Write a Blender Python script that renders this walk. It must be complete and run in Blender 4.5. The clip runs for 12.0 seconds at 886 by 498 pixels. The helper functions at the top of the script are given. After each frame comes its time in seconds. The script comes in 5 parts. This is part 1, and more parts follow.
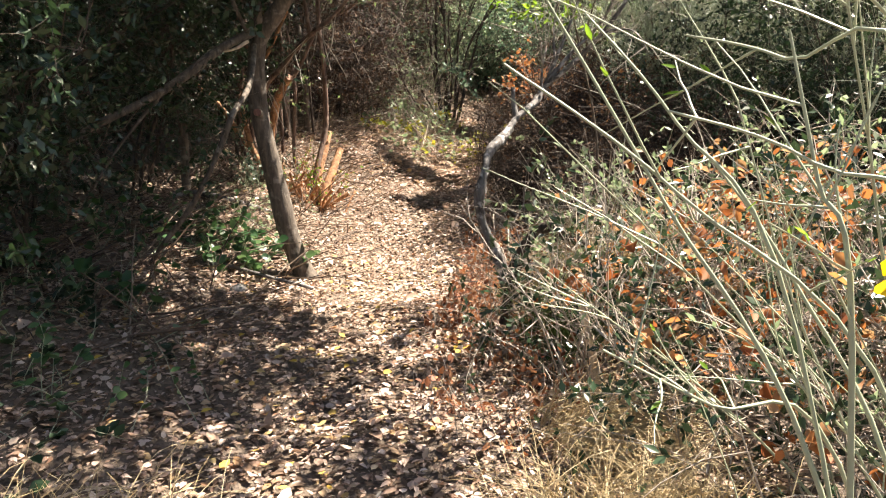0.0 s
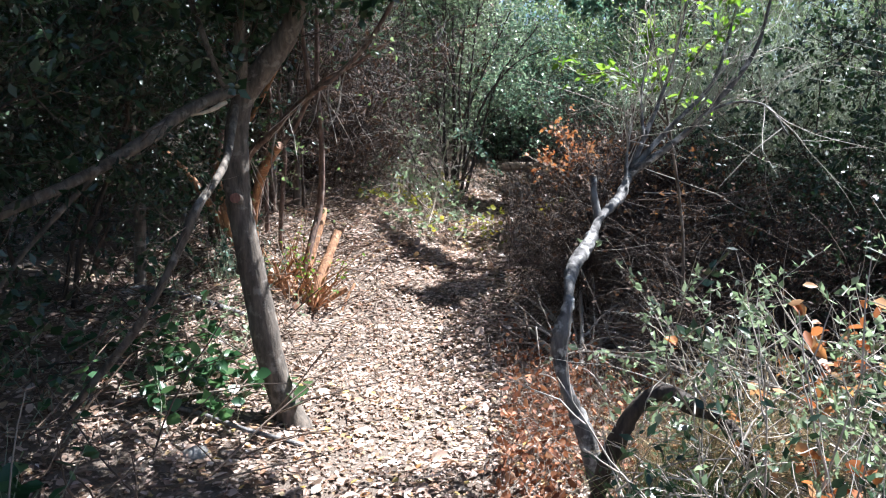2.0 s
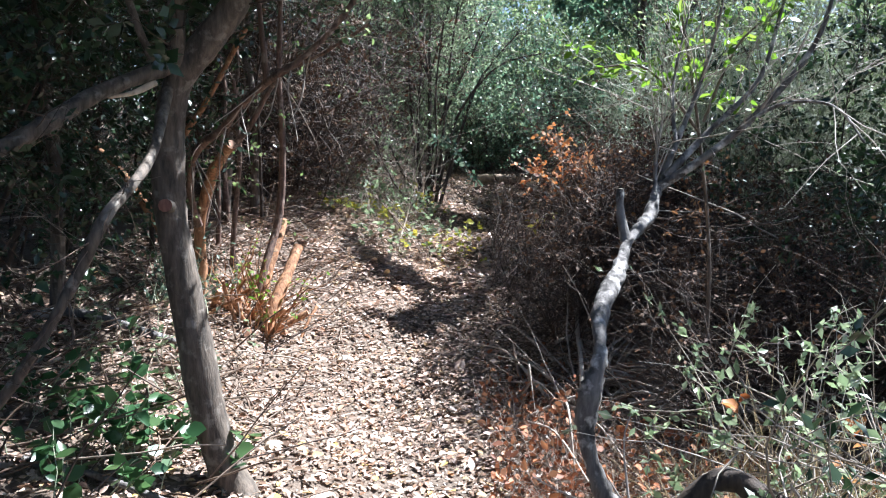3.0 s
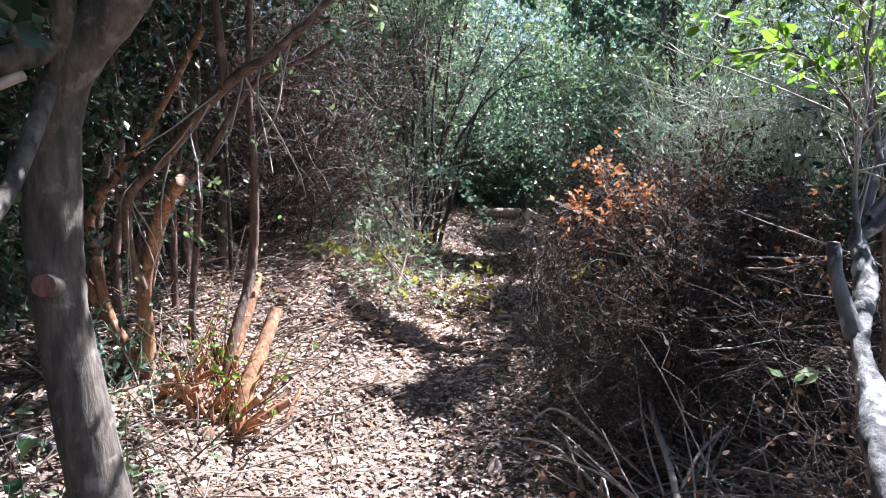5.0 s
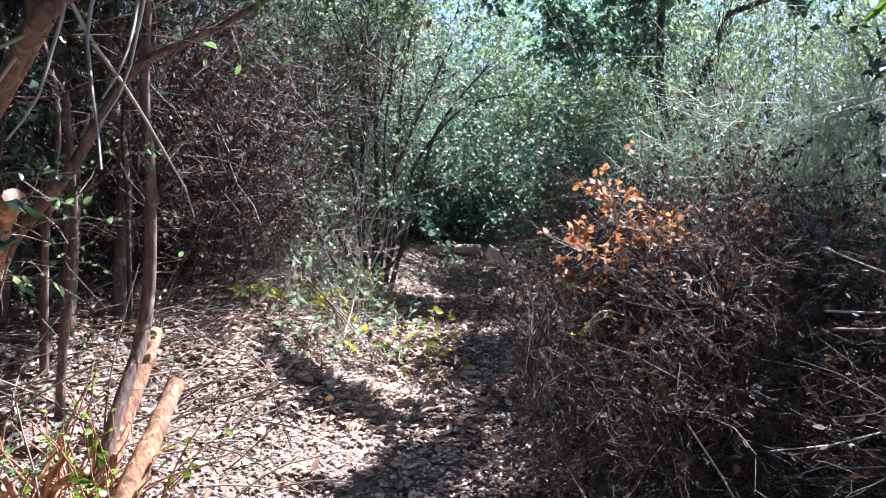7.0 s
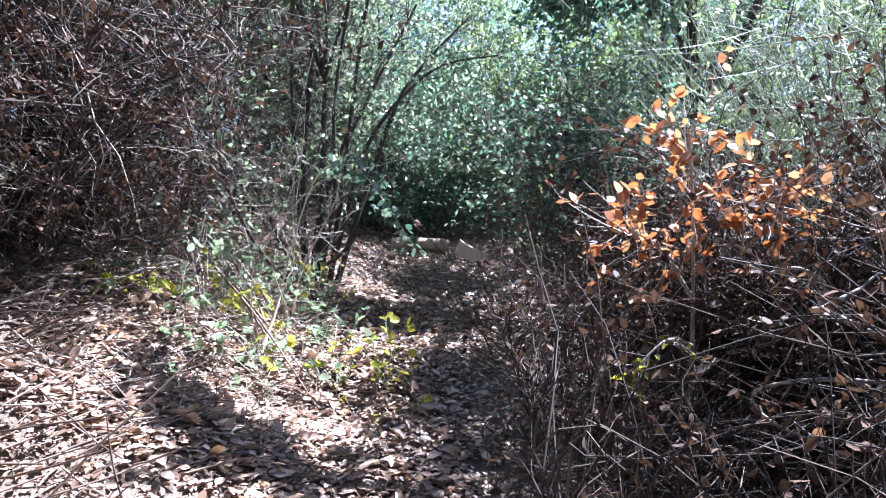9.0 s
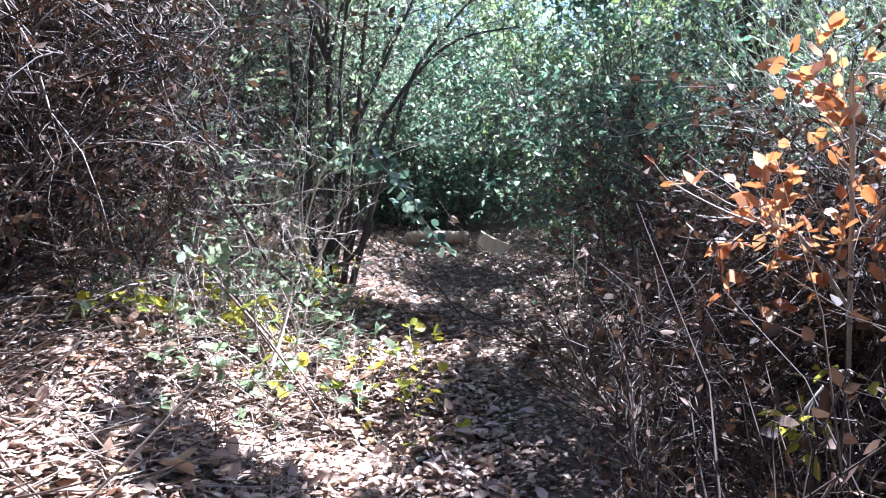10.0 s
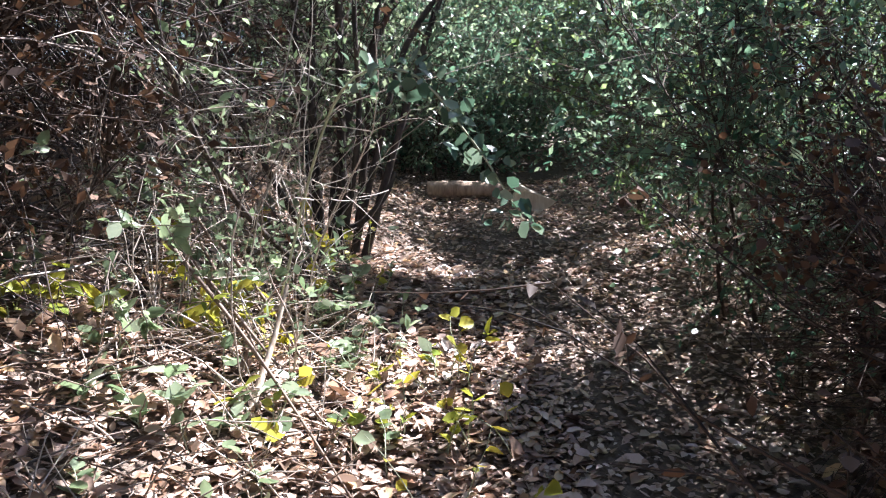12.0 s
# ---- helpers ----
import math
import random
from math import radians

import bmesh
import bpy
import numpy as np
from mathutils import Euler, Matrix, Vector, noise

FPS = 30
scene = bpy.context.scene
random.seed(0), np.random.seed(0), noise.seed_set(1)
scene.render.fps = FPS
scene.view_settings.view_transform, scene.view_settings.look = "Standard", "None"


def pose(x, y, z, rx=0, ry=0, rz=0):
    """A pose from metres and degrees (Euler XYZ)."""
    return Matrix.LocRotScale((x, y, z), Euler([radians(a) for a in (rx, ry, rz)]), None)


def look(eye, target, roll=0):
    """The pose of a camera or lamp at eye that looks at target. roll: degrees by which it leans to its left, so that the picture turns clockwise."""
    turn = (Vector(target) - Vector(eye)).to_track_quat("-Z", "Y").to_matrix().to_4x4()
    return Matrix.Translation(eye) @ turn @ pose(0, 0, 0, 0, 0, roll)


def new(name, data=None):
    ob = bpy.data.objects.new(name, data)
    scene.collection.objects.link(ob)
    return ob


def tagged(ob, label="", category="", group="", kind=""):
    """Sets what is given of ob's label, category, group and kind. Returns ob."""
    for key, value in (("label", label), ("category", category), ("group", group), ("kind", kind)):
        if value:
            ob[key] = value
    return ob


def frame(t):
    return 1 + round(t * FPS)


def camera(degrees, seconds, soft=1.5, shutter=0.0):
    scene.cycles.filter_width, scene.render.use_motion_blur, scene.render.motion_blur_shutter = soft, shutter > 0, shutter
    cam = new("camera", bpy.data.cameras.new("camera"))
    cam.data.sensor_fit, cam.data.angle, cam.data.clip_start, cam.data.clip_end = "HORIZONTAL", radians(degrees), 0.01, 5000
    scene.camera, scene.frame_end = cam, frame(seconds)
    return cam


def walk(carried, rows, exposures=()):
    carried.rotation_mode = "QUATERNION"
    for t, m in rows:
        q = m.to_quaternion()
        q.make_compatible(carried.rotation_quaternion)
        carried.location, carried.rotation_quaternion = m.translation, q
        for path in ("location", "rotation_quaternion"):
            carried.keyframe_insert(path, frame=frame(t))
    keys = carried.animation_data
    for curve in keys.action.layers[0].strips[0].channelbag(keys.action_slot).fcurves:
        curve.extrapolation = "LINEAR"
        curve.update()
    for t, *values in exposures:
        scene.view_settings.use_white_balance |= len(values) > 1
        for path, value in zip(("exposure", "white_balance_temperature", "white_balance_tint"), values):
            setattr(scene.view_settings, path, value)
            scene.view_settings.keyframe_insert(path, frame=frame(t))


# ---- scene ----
cam = camera(62.5, 12.0, soft=1.15, shutter=0.0)
# seconds, eye, target, roll
PATH = [
    (0, (1.568, -0.071, 1.583), (1.241, 1.850, 1.131), -3.06),
    (0.5, (1.365, 0.276, 1.589), (0.933, 2.187, 1.188), -3.78),
    (1, (1.230, 0.673, 1.618), (0.843, 2.599, 1.244), -1.59),
    (1.5, (1.053, 1.108, 1.661), (0.740, 3.046, 1.281), -0.17),
    (2, (0.972, 1.428, 1.721), (0.701, 3.386, 1.416), -1.30),
    (2.5, (0.900, 1.790, 1.716), (0.653, 3.748, 1.393), 0.93),
    (2.7, (0.849, 1.961, 1.691), (0.649, 3.929, 1.396), 1.05),
    (4.3, (0.533, 3.103, 1.631), (0.380, 5.083, 1.392), -1.40),
    (4.5, (0.487, 3.235, 1.653), (0.407, 5.222, 1.434), -0.71),
    (5, (0.418, 3.467, 1.660), (0.296, 5.454, 1.474), -0.77),
    (5.5, (0.383, 3.745, 1.664), (0.312, 5.729, 1.429), -0.52),
    (6, (0.273, 4.028, 1.652), (0.256, 6.016, 1.432), 0.63),
    (6.5, (0.244, 4.262, 1.675), (0.338, 6.251, 1.485), -0.68),
    (6.7, (0.251, 4.363, 1.657), (0.294, 6.357, 1.517), -1.12),
    (8.3, (0.382, 5.649, 1.488), (0.442, 7.648, 1.460), 2.23),
    (8.5, (0.376, 5.759, 1.494), (0.435, 7.756, 1.403), 2.05),
    (9, (0.331, 6.095, 1.468), (0.455, 8.089, 1.385), 2.10),
    (9.5, (0.291, 6.367, 1.462), (0.480, 8.353, 1.321), 1.29),
    (10, (0.254, 6.710, 1.485), (0.353, 8.704, 1.372), -0.39),
    (10.5, (0.189, 7.051, 1.477), (0.385, 9.039, 1.372), 0.54),
    (11, (0.153, 7.349, 1.508), (0.383, 9.335, 1.453), 0.95),
    (11.5, (0.137, 7.676, 1.530), (0.328, 9.662, 1.384), 1.12),
    (12, (0.056, 7.984, 1.508), (0.163, 9.963, 1.240), 0.78),
]
walk(cam, [(t, look(e, g, r)) for t, e, g, r in PATH],
     [(0.0, 2.27, 7450, 12), (0.5, 2.12, 6850, 12), (1.2, 2.2, 6000, 10), (2.7, 2.2, 5600, 9), (4.3, 2.3, 5560, 13), (6.5, 2.5, 5390, 16), (8.5, 2.7, 5270, 18), (9.5, 2.97, 5250, 19), (11.4, 2.93, 5320, 18), (12.0, 2.55, 5850, 17)])

# ---- light and sky ----
SUN_AZ, SUN_EL = radians(48), radians(54)
world = bpy.data.worlds.new("sky")
scene.world = world
world.use_nodes = True
wn = world.node_tree.nodes
sky = wn.new("ShaderNodeTexSky")
sky.sky_type, sky.sun_disc = "NISHITA", False
sky.sun_elevation, sky.sun_rotation = SUN_EL, SUN_AZ
world.node_tree.links.new(sky.outputs[0], wn["Background"].inputs[0])
wn["Background"].inputs[1].default_value = 0.05
sun_data = bpy.data.lights.new("sun", "SUN")
sun_data.energy, sun_data.angle, sun_data.color = 5.0, radians(0.53), (1.0, 0.96, 0.9)
sun = new("sun", sun_data)
to_sun = Vector((math.sin(SUN_AZ) * math.cos(SUN_EL), math.cos(SUN_AZ) * math.cos(SUN_EL), math.sin(SUN_EL)))
sun.matrix_world = look(to_sun * 40, (0, 0, 0))

rng = np.random.default_rng(11)


# ---- materials ----
def nodes_of(name):
    m = bpy.data.materials.new(name)
    m.use_nodes = True
    nt = m.node_tree
    return m, nt, nt.nodes["Principled BSDF"]


def ramp(nt, colors, fac):
    r = nt.nodes.new("ShaderNodeValToRGB")
    el = r.color_ramp.elements
    while len(el) < len(colors):
        el.new(0.5)
    for i, c in enumerate(colors):
        el[i].position = i / max(1, len(colors) - 1)
        el[i].color = (*c, 1)
    nt.links.new(fac, r.inputs[0])
    return r.outputs[0]


def noise_node(nt, scale, detail=4, stretch=None, rough=0.6):
    tc = nt.nodes.new("ShaderNodeTexCoord")
    n = nt.nodes.new("ShaderNodeTexNoise")
    n.inputs["Scale"].default_value, n.inputs["Detail"].default_value = scale, detail
    n.inputs["Roughness"].default_value = rough
    src = tc.outputs["Object"]
    if stretch:
        mp = nt.nodes.new("ShaderNodeMapping")
        mp.inputs["Scale"].default_value = stretch
        nt.links.new(src, mp.inputs[0])
        src = mp.outputs[0]
    nt.links.new(src, n.inputs["Vector"])
    return n.outputs[0]


def mix_color(nt, a, b, fac, mode="MIX"):
    m = nt.nodes.new("ShaderNodeMix")
    m.data_type, m.blend_type = "RGBA", mode
    for value, socket in ((fac, m.inputs[0]), (a, m.inputs[6]), (b, m.inputs[7])):
        if isinstance(value, (int, float)):
            socket.default_value = value
        elif isinstance(value, tuple):
            socket.default_value = (*value, 1)
        else:
            nt.links.new(value, socket)
    return m.outputs[2]


def bump(nt, bsdf, height, strength=0.5, dist=0.01):
    b = nt.nodes.new("ShaderNodeBump")
    b.inputs["Strength"].default_value, b.inputs["Distance"].default_value = strength, dist
    nt.links.new(height, b.inputs["Height"])
    nt.links.new(b.outputs[0], bsdf.inputs["Normal"])


def leaf_mat(name, colors, through_light=0.35, rough=0.5, single=False, gloss=0.3):
    """Leaves: colour by leaf, fine blotches, and light that shines through the blade."""
    m, nt, bsdf = nodes_of(name)
    if single:
        rnd = nt.nodes.new("ShaderNodeObjectInfo").outputs["Random"]
    else:
        rnd = nt.nodes.new("ShaderNodeNewGeometry").outputs["Random Per Island"]
    col = ramp(nt, colors, rnd)
    blot = ramp(nt, [(0.55, 0.5, 0.42), (1, 1, 1), (1, 1, 1)], noise_node(nt, 60, 3))
    col = mix_color(nt, col, blot, 0.7, "MULTIPLY")
    nt.links.new(col, bsdf.inputs["Base Color"])
    bsdf.inputs["Roughness"].default_value = rough
    bsdf.inputs["Specular IOR Level"].default_value = gloss
    tr = nt.nodes.new("ShaderNodeBsdfTranslucent")
    nt.links.new(mix_color(nt, col, (1.0, 0.95, 0.55), 0.25, "MULTIPLY"), tr.inputs[0])
    sh = nt.nodes.new("ShaderNodeMixShader")
    sh.inputs[0].default_value = through_light
    nt.links.new(bsdf.outputs[0], sh.inputs[1])
    nt.links.new(tr.outputs[0], sh.inputs[2])
    nt.links.new(sh.outputs[0], nt.nodes["Material Output"].inputs[0])
    return m


def bark_mat(name, dark, light, scale=30, patch=None, rough=0.85, strength=0.7):
    """Bark: furrows along the stem, blotches, and lighter patches where given."""
    m, nt, bsdf = nodes_of(name)
    fine = noise_node(nt, scale, 6, (1, 1, 0.22))
    col = ramp(nt, [dark, dark, light, light], fine)
    big = noise_node(nt, scale / 6, 3)
    col = mix_color(nt, col, ramp(nt, [(0.55, 0.52, 0.48), (1, 1, 1), (1, 1, 1)], big), 0.8, "MULTIPLY")
    if patch:
        spots = nt.nodes.new("ShaderNodeMath")
        spots.operation, spots.use_clamp = "MULTIPLY_ADD", True
        spots.inputs[1].default_value, spots.inputs[2].default_value = 9, -4.9
        nt.links.new(noise_node(nt, scale / 2.2, 5), spots.inputs[0])
        col = mix_color(nt, col, patch, spots.outputs[0])
    nt.links.new(col, bsdf.inputs["Base Color"])
    bsdf.inputs["Roughness"].default_value = rough
    bump(nt, bsdf, fine, strength, 0.012)
    return m


def twig_mat(name, colors, rough=0.7):
    m, nt, bsdf = nodes_of(name)
    rnd = nt.nodes.new("ShaderNodeNewGeometry").outputs["Random Per Island"]
    col = ramp(nt, colors, rnd)
    col = mix_color(nt, col, ramp(nt, [(0.5, 0.48, 0.45), (1, 1, 1)], noise_node(nt, 45, 3)), 0.6, "MULTIPLY")
    nt.links.new(col, bsdf.inputs["Base Color"])
    bsdf.inputs["Roughness"].default_value = rough
    return m


def soil_mat():
    m, nt, bsdf = nodes_of("forest_soil")
    fine = noise_node(nt, 55, 8, rough=0.7)
    col = ramp(nt, [(0.035, 0.026, 0.02), (0.09, 0.068, 0.052), (0.2, 0.155, 0.12), (0.3, 0.24, 0.19)], fine)
    big = noise_node(nt, 1.3, 4)
    col = mix_color(nt, col, ramp(nt, [(0.5, 0.45, 0.4), (1, 0.97, 0.95), (1.0, 0.98, 1.0)], big), 0.8, "MULTIPLY")
    nt.links.new(col, bsdf.inputs["Base Color"])
    bsdf.inputs["Roughness"].default_value = 0.95
    bump(nt, bsdf, fine, 0.9, 0.02)
    return m


SOIL = soil_mat()
LITTER = leaf_mat("dry_leaf_litter", [(0.09, 0.058, 0.042), (0.22, 0.145, 0.1), (0.44, 0.315, 0.25), (0.58, 0.44, 0.36), (0.28, 0.15, 0.09), (0.66, 0.54, 0.47), (0.45, 0.3, 0.15)], 0.15, 0.36, gloss=0.5)
LITTER_ONE = leaf_mat("dry_fallen_leaf", [(0.3, 0.15, 0.06), (0.45, 0.31, 0.2), (0.6, 0.42, 0.08), (0.58, 0.46, 0.33), (0.5, 0.34, 0.06)], 0.15, 0.45, True)
# Evergreen green lowered to near black: the thicket's deep shade is in the colour.
GREEN_SHADE = leaf_mat("shade_darkened_evergreen_leaf", [(0.01, 0.024, 0.011), (0.02, 0.042, 0.018), (0.03, 0.06, 0.025), (0.045, 0.08, 0.04)], 0.25, 0.32, gloss=0.5)
GREEN_BLUE = leaf_mat("bluish_green_leaf", [(0.05, 0.115, 0.08), (0.1, 0.185, 0.125), (0.17, 0.25, 0.165), (0.28, 0.36, 0.25)], 0.6, 0.28, gloss=0.5)
GREEN_FRESH = leaf_mat("fresh_green_leaf", [(0.09, 0.15, 0.05), (0.13, 0.2, 0.075), (0.19, 0.26, 0.11), (0.28, 0.33, 0.19)], 0.65, 0.32, gloss=0.5)
GREEN_PALE = leaf_mat("pale_grey_green_leaf", [(0.12, 0.175, 0.095), (0.21, 0.28, 0.165), (0.32, 0.38, 0.26)], 0.55, 0.28, gloss=0.55)
TAN_ONE = leaf_mat("withered_tan_blade", [(0.16, 0.07, 0.035), (0.26, 0.13, 0.065), (0.36, 0.21, 0.11), (0.22, 0.1, 0.05), (0.42, 0.2, 0.07)], 0.3, 0.5, True)
ORANGE_ONE = leaf_mat("withered_orange_blade", [(0.26, 0.08, 0.03), (0.42, 0.15, 0.05), (0.5, 0.22, 0.08), (0.48, 0.29, 0.15), (0.33, 0.11, 0.04), (0.54, 0.36, 0.22)], 0.4, 0.5, True)
YELLOW_ONE = leaf_mat("yellowing_blade", [(0.22, 0.26, 0.03), (0.4, 0.4, 0.05), (0.5, 0.42, 0.06), (0.2, 0.27, 0.06)], 0.45, 0.45, True)
BLUE_ONE = leaf_mat("blue_green_blade", [(0.05, 0.1, 0.07), (0.09, 0.16, 0.11), (0.16, 0.23, 0.17), (0.24, 0.3, 0.25)], 0.35, 0.35, True)
FRESH_ONE = leaf_mat("fresh_green_blade", [(0.09, 0.18, 0.02), (0.13, 0.25, 0.025), (0.18, 0.3, 0.03), (0.2, 0.28, 0.06)], 0.6, 0.45, True)
# Withered brown, painted darker for the shaded face of the brushwood.
BROWN_SHADE = leaf_mat("shade_darkened_withered_leaf", [(0.03, 0.018, 0.013), (0.05, 0.029, 0.02), (0.08, 0.045, 0.028), (0.15, 0.085, 0.05), (0.09, 0.058, 0.04)], 0.15, 0.75)
RUSSET = leaf_mat("russet_leaf", [(0.12, 0.045, 0.025), (0.26, 0.1, 0.05), (0.4, 0.17, 0.08), (0.45, 0.25, 0.15)], 0.2, 0.6)
HERB_ONE = leaf_mat("broad_herb_blade", [(0.03, 0.08, 0.035), (0.05, 0.12, 0.045), (0.08, 0.16, 0.06), (0.11, 0.19, 0.08)], 0.4, 0.35, True, 0.5)
FLOWER = leaf_mat("yellow_petal", [(0.75, 0.55, 0.02), (0.8, 0.62, 0.03)], 0.4, 0.5)
BARK = bark_mat("grey_brown_bark", (0.045, 0.037, 0.03), (0.17, 0.135, 0.105), 34, (0.22, 0.19, 0.16))
BARK_RED = bark_mat("orange_brown_bark", (0.13, 0.06, 0.03), (0.42, 0.21, 0.1), 40, (0.48, 0.3, 0.17))
BARK_WARM = bark_mat("reddish_brown_bark", (0.06, 0.038, 0.03), (0.21, 0.13, 0.095), 36, (0.27, 0.2, 0.16))
BARK_GREY = bark_mat("weathered_grey_bark", (0.035, 0.03, 0.028), (0.2, 0.185, 0.175), 30, (0.46, 0.44, 0.42), 0.85, 1.0)
BARK_DARK = bark_mat("dark_rotting_bark", (0.02, 0.015, 0.012), (0.08, 0.055, 0.04), 40)
CUT = bark_mat("fresh_cut_wood", (0.3, 0.15, 0.09), (0.46, 0.27, 0.17), 60, None, 0.7, 0.3)
CUT_RED = bark_mat("reddish_cut_wood", (0.13, 0.055, 0.04), (0.3, 0.14, 0.1), 60, None, 0.7, 0.3)
CUT_OLD = bark_mat("pale_split_wood", (0.42, 0.33, 0.24), (0.72, 0.62, 0.5), 40, None, 0.7, 0.4)
# Lighter copy of the split wood; its brightness stands in for a sun patch.
CREAM_SUNLIT = bark_mat("sunlit_split_wood", (0.6, 0.5, 0.38), (0.8, 0.72, 0.6), 40, None, 0.7, 0.3)
LOG_BARK = bark_mat("dry_log_bark", (0.2, 0.14, 0.1), (0.45, 0.33, 0.25), 26, None, 0.9, 0.6)
TWIG = twig_mat("dry_brown_twig", [(0.05, 0.03, 0.022), (0.12, 0.075, 0.05), (0.2, 0.14, 0.1), (0.3, 0.24, 0.19)])
TWIG_PALE = twig_mat("bleached_twig", [(0.22, 0.18, 0.14), (0.38, 0.33, 0.28), (0.52, 0.47, 0.41)])
TWIG_DARK = twig_mat("dark_twig", [(0.03, 0.022, 0.018), (0.07, 0.048, 0.036), (0.13, 0.095, 0.07)], 0.9)
# Reddish twigs: dark tones paint in shade, the palest one stands for sunlit twigs.
TWIG_RED_SHADE = twig_mat("shade_toned_reddish_twig", [(0.016, 0.011, 0.009), (0.03, 0.02, 0.016), (0.045, 0.03, 0.024), (0.07, 0.048, 0.038), (0.14, 0.105, 0.085), (0.36, 0.31, 0.265)], 0.8)
# Shaded copy of the dead twig above, so the mound's hollow looks dark.
TWIG_BRUSH_SHADE = twig_mat("shaded_brushwood_twig", [(0.014, 0.01, 0.008), (0.024, 0.016, 0.012), (0.036, 0.024, 0.018), (0.055, 0.037, 0.028), (0.09, 0.062, 0.046), (0.16, 0.12, 0.09)], 0.85)
TWIG_GREEN = twig_mat("green_broom_stem", [(0.2, 0.24, 0.13), (0.34, 0.38, 0.25), (0.5, 0.52, 0.42)], 0.45)
STRAW = twig_mat("dry_straw", [(0.36, 0.26, 0.14), (0.52, 0.4, 0.22), (0.62, 0.52, 0.34)], 0.5)
GRASS = twig_mat("green_grass", [(0.06, 0.12, 0.03), (0.1, 0.17, 0.04), (0.16, 0.21, 0.07)], 0.45)
STONE = bark_mat("grey_stone", (0.16, 0.15, 0.14), (0.36, 0.34, 0.31), 14, None, 0.9, 0.6)


# ---- mesh helpers ----
def mesh_np(name, verts, faces, smooth=True):
    me = bpy.data.meshes.new(name)
    verts, faces = np.asarray(verts, np.float32), np.asarray(faces, np.int32)
    me.vertices.add(len(verts))
    me.vertices.foreach_set("co", verts.ravel())
    me.loops.add(faces.size)
    me.loops.foreach_set("vertex_index", faces.ravel())
    me.polygons.add(len(faces))
    me.polygons.foreach_set("loop_start", np.arange(len(faces), dtype=np.int32) * faces.shape[1])
    if smooth:
        me.polygons.foreach_set("use_smooth", np.ones(len(faces), bool))
    me.update(calc_edges=True)
    return me


def part_np(name, data, material, parent=None, label="", smooth=True):
    verts, faces = data
    ob = new(name, mesh_np(name, verts, faces, smooth))
    ob.data.materials.append(material)
    if parent is not None:
        ob.parent = parent
    return tagged(ob, label=label) if label else ob


def thing(name, label, category, x, y, z, group="", kind=""):
    """An empty at a thing's base, under which its parts hang in world measures."""
    ob = new(name)
    ob.empty_display_size = 0.1
    ob.location = (x, y, z)
    return tagged(ob, label, category, group, kind)


def hang(ob, data):
    """Mesh data moved so that it is measured from the thing's base."""
    verts, faces = data
    return np.asarray(verts) - np.array(ob.location), faces


def unit(v):
    return v / (np.linalg.norm(v, axis=-1, keepdims=True) + 1e-9)


def tubes(P, R, sides=3):
    """Round stems along the lines P (stems, points, 3) with the radii R (stems, points)."""
    P, R = np.asarray(P, float), np.asarray(R, float)
    M, K = P.shape[:2]
    T = unit(np.gradient(P, axis=1))
    ref = np.zeros_like(T)
    steep = np.abs(unit(P[:, -1] - P[:, 0])[:, 2]) < 0.8
    ref[steep, :, 2] = 1
    ref[~steep, :, 0] = 1
    A = unit(np.cross(T, ref))
    B = np.cross(T, A)
    ang = np.arange(sides) * 2 * np.pi / sides
    ring = P[:, :, None] + R[:, :, None, None] * (np.cos(ang)[:, None] * A[:, :, None] + np.sin(ang)[:, None] * B[:, :, None])
    idx = np.arange(M * K * sides).reshape(M, K, sides)
    nxt = np.roll(idx, -1, axis=2)
    faces = np.stack([idx[:, :-1], nxt[:, :-1], nxt[:, 1:], idx[:, 1:]], -1).reshape(-1, 4)
    return ring.reshape(-1, 3), faces


def grow(start, way, length, K=5, wander=0.15, droop=0.0):
    """Lines that start at points and wander off in a direction."""
    start, way = np.asarray(start, float), unit(np.asarray(way, float))
    M = len(start)
    P = np.zeros((M, K, 3))
    P[:, 0] = start
    step = (np.asarray(length) / (K - 1)).reshape(-1, 1) * np.ones((M, 1))
    for k in range(1, K):
        way = unit(way + rng.normal(0, wander, (M, 3)) + np.array([0, 0, droop]))
        P[:, k] = P[:, k - 1] + way * step
    return P


def sample(P, n, lo=0.2, hi=1.0):
    """Random points on lines, with the direction of the line there."""
    M, K = P.shape[:2]
    i = rng.integers(0, M, n)
    u = rng.uniform(lo, hi, n) * (K - 1)
    k = np.minimum(u.astype(int), K - 2)
    f = (u - k)[:, None]
    a, b = P[i, k], P[i, k + 1]
    return a * (1 - f) + b * f, unit(b - a)


def taper(P, r0, r1=0.0006):
    M, K = P.shape[:2]
    r0 = np.broadcast_to(np.asarray(r0, float), (M,))[:, None]
    return r0 + (r1 - r0) * np.linspace(0, 1, K)[None] ** 0.9


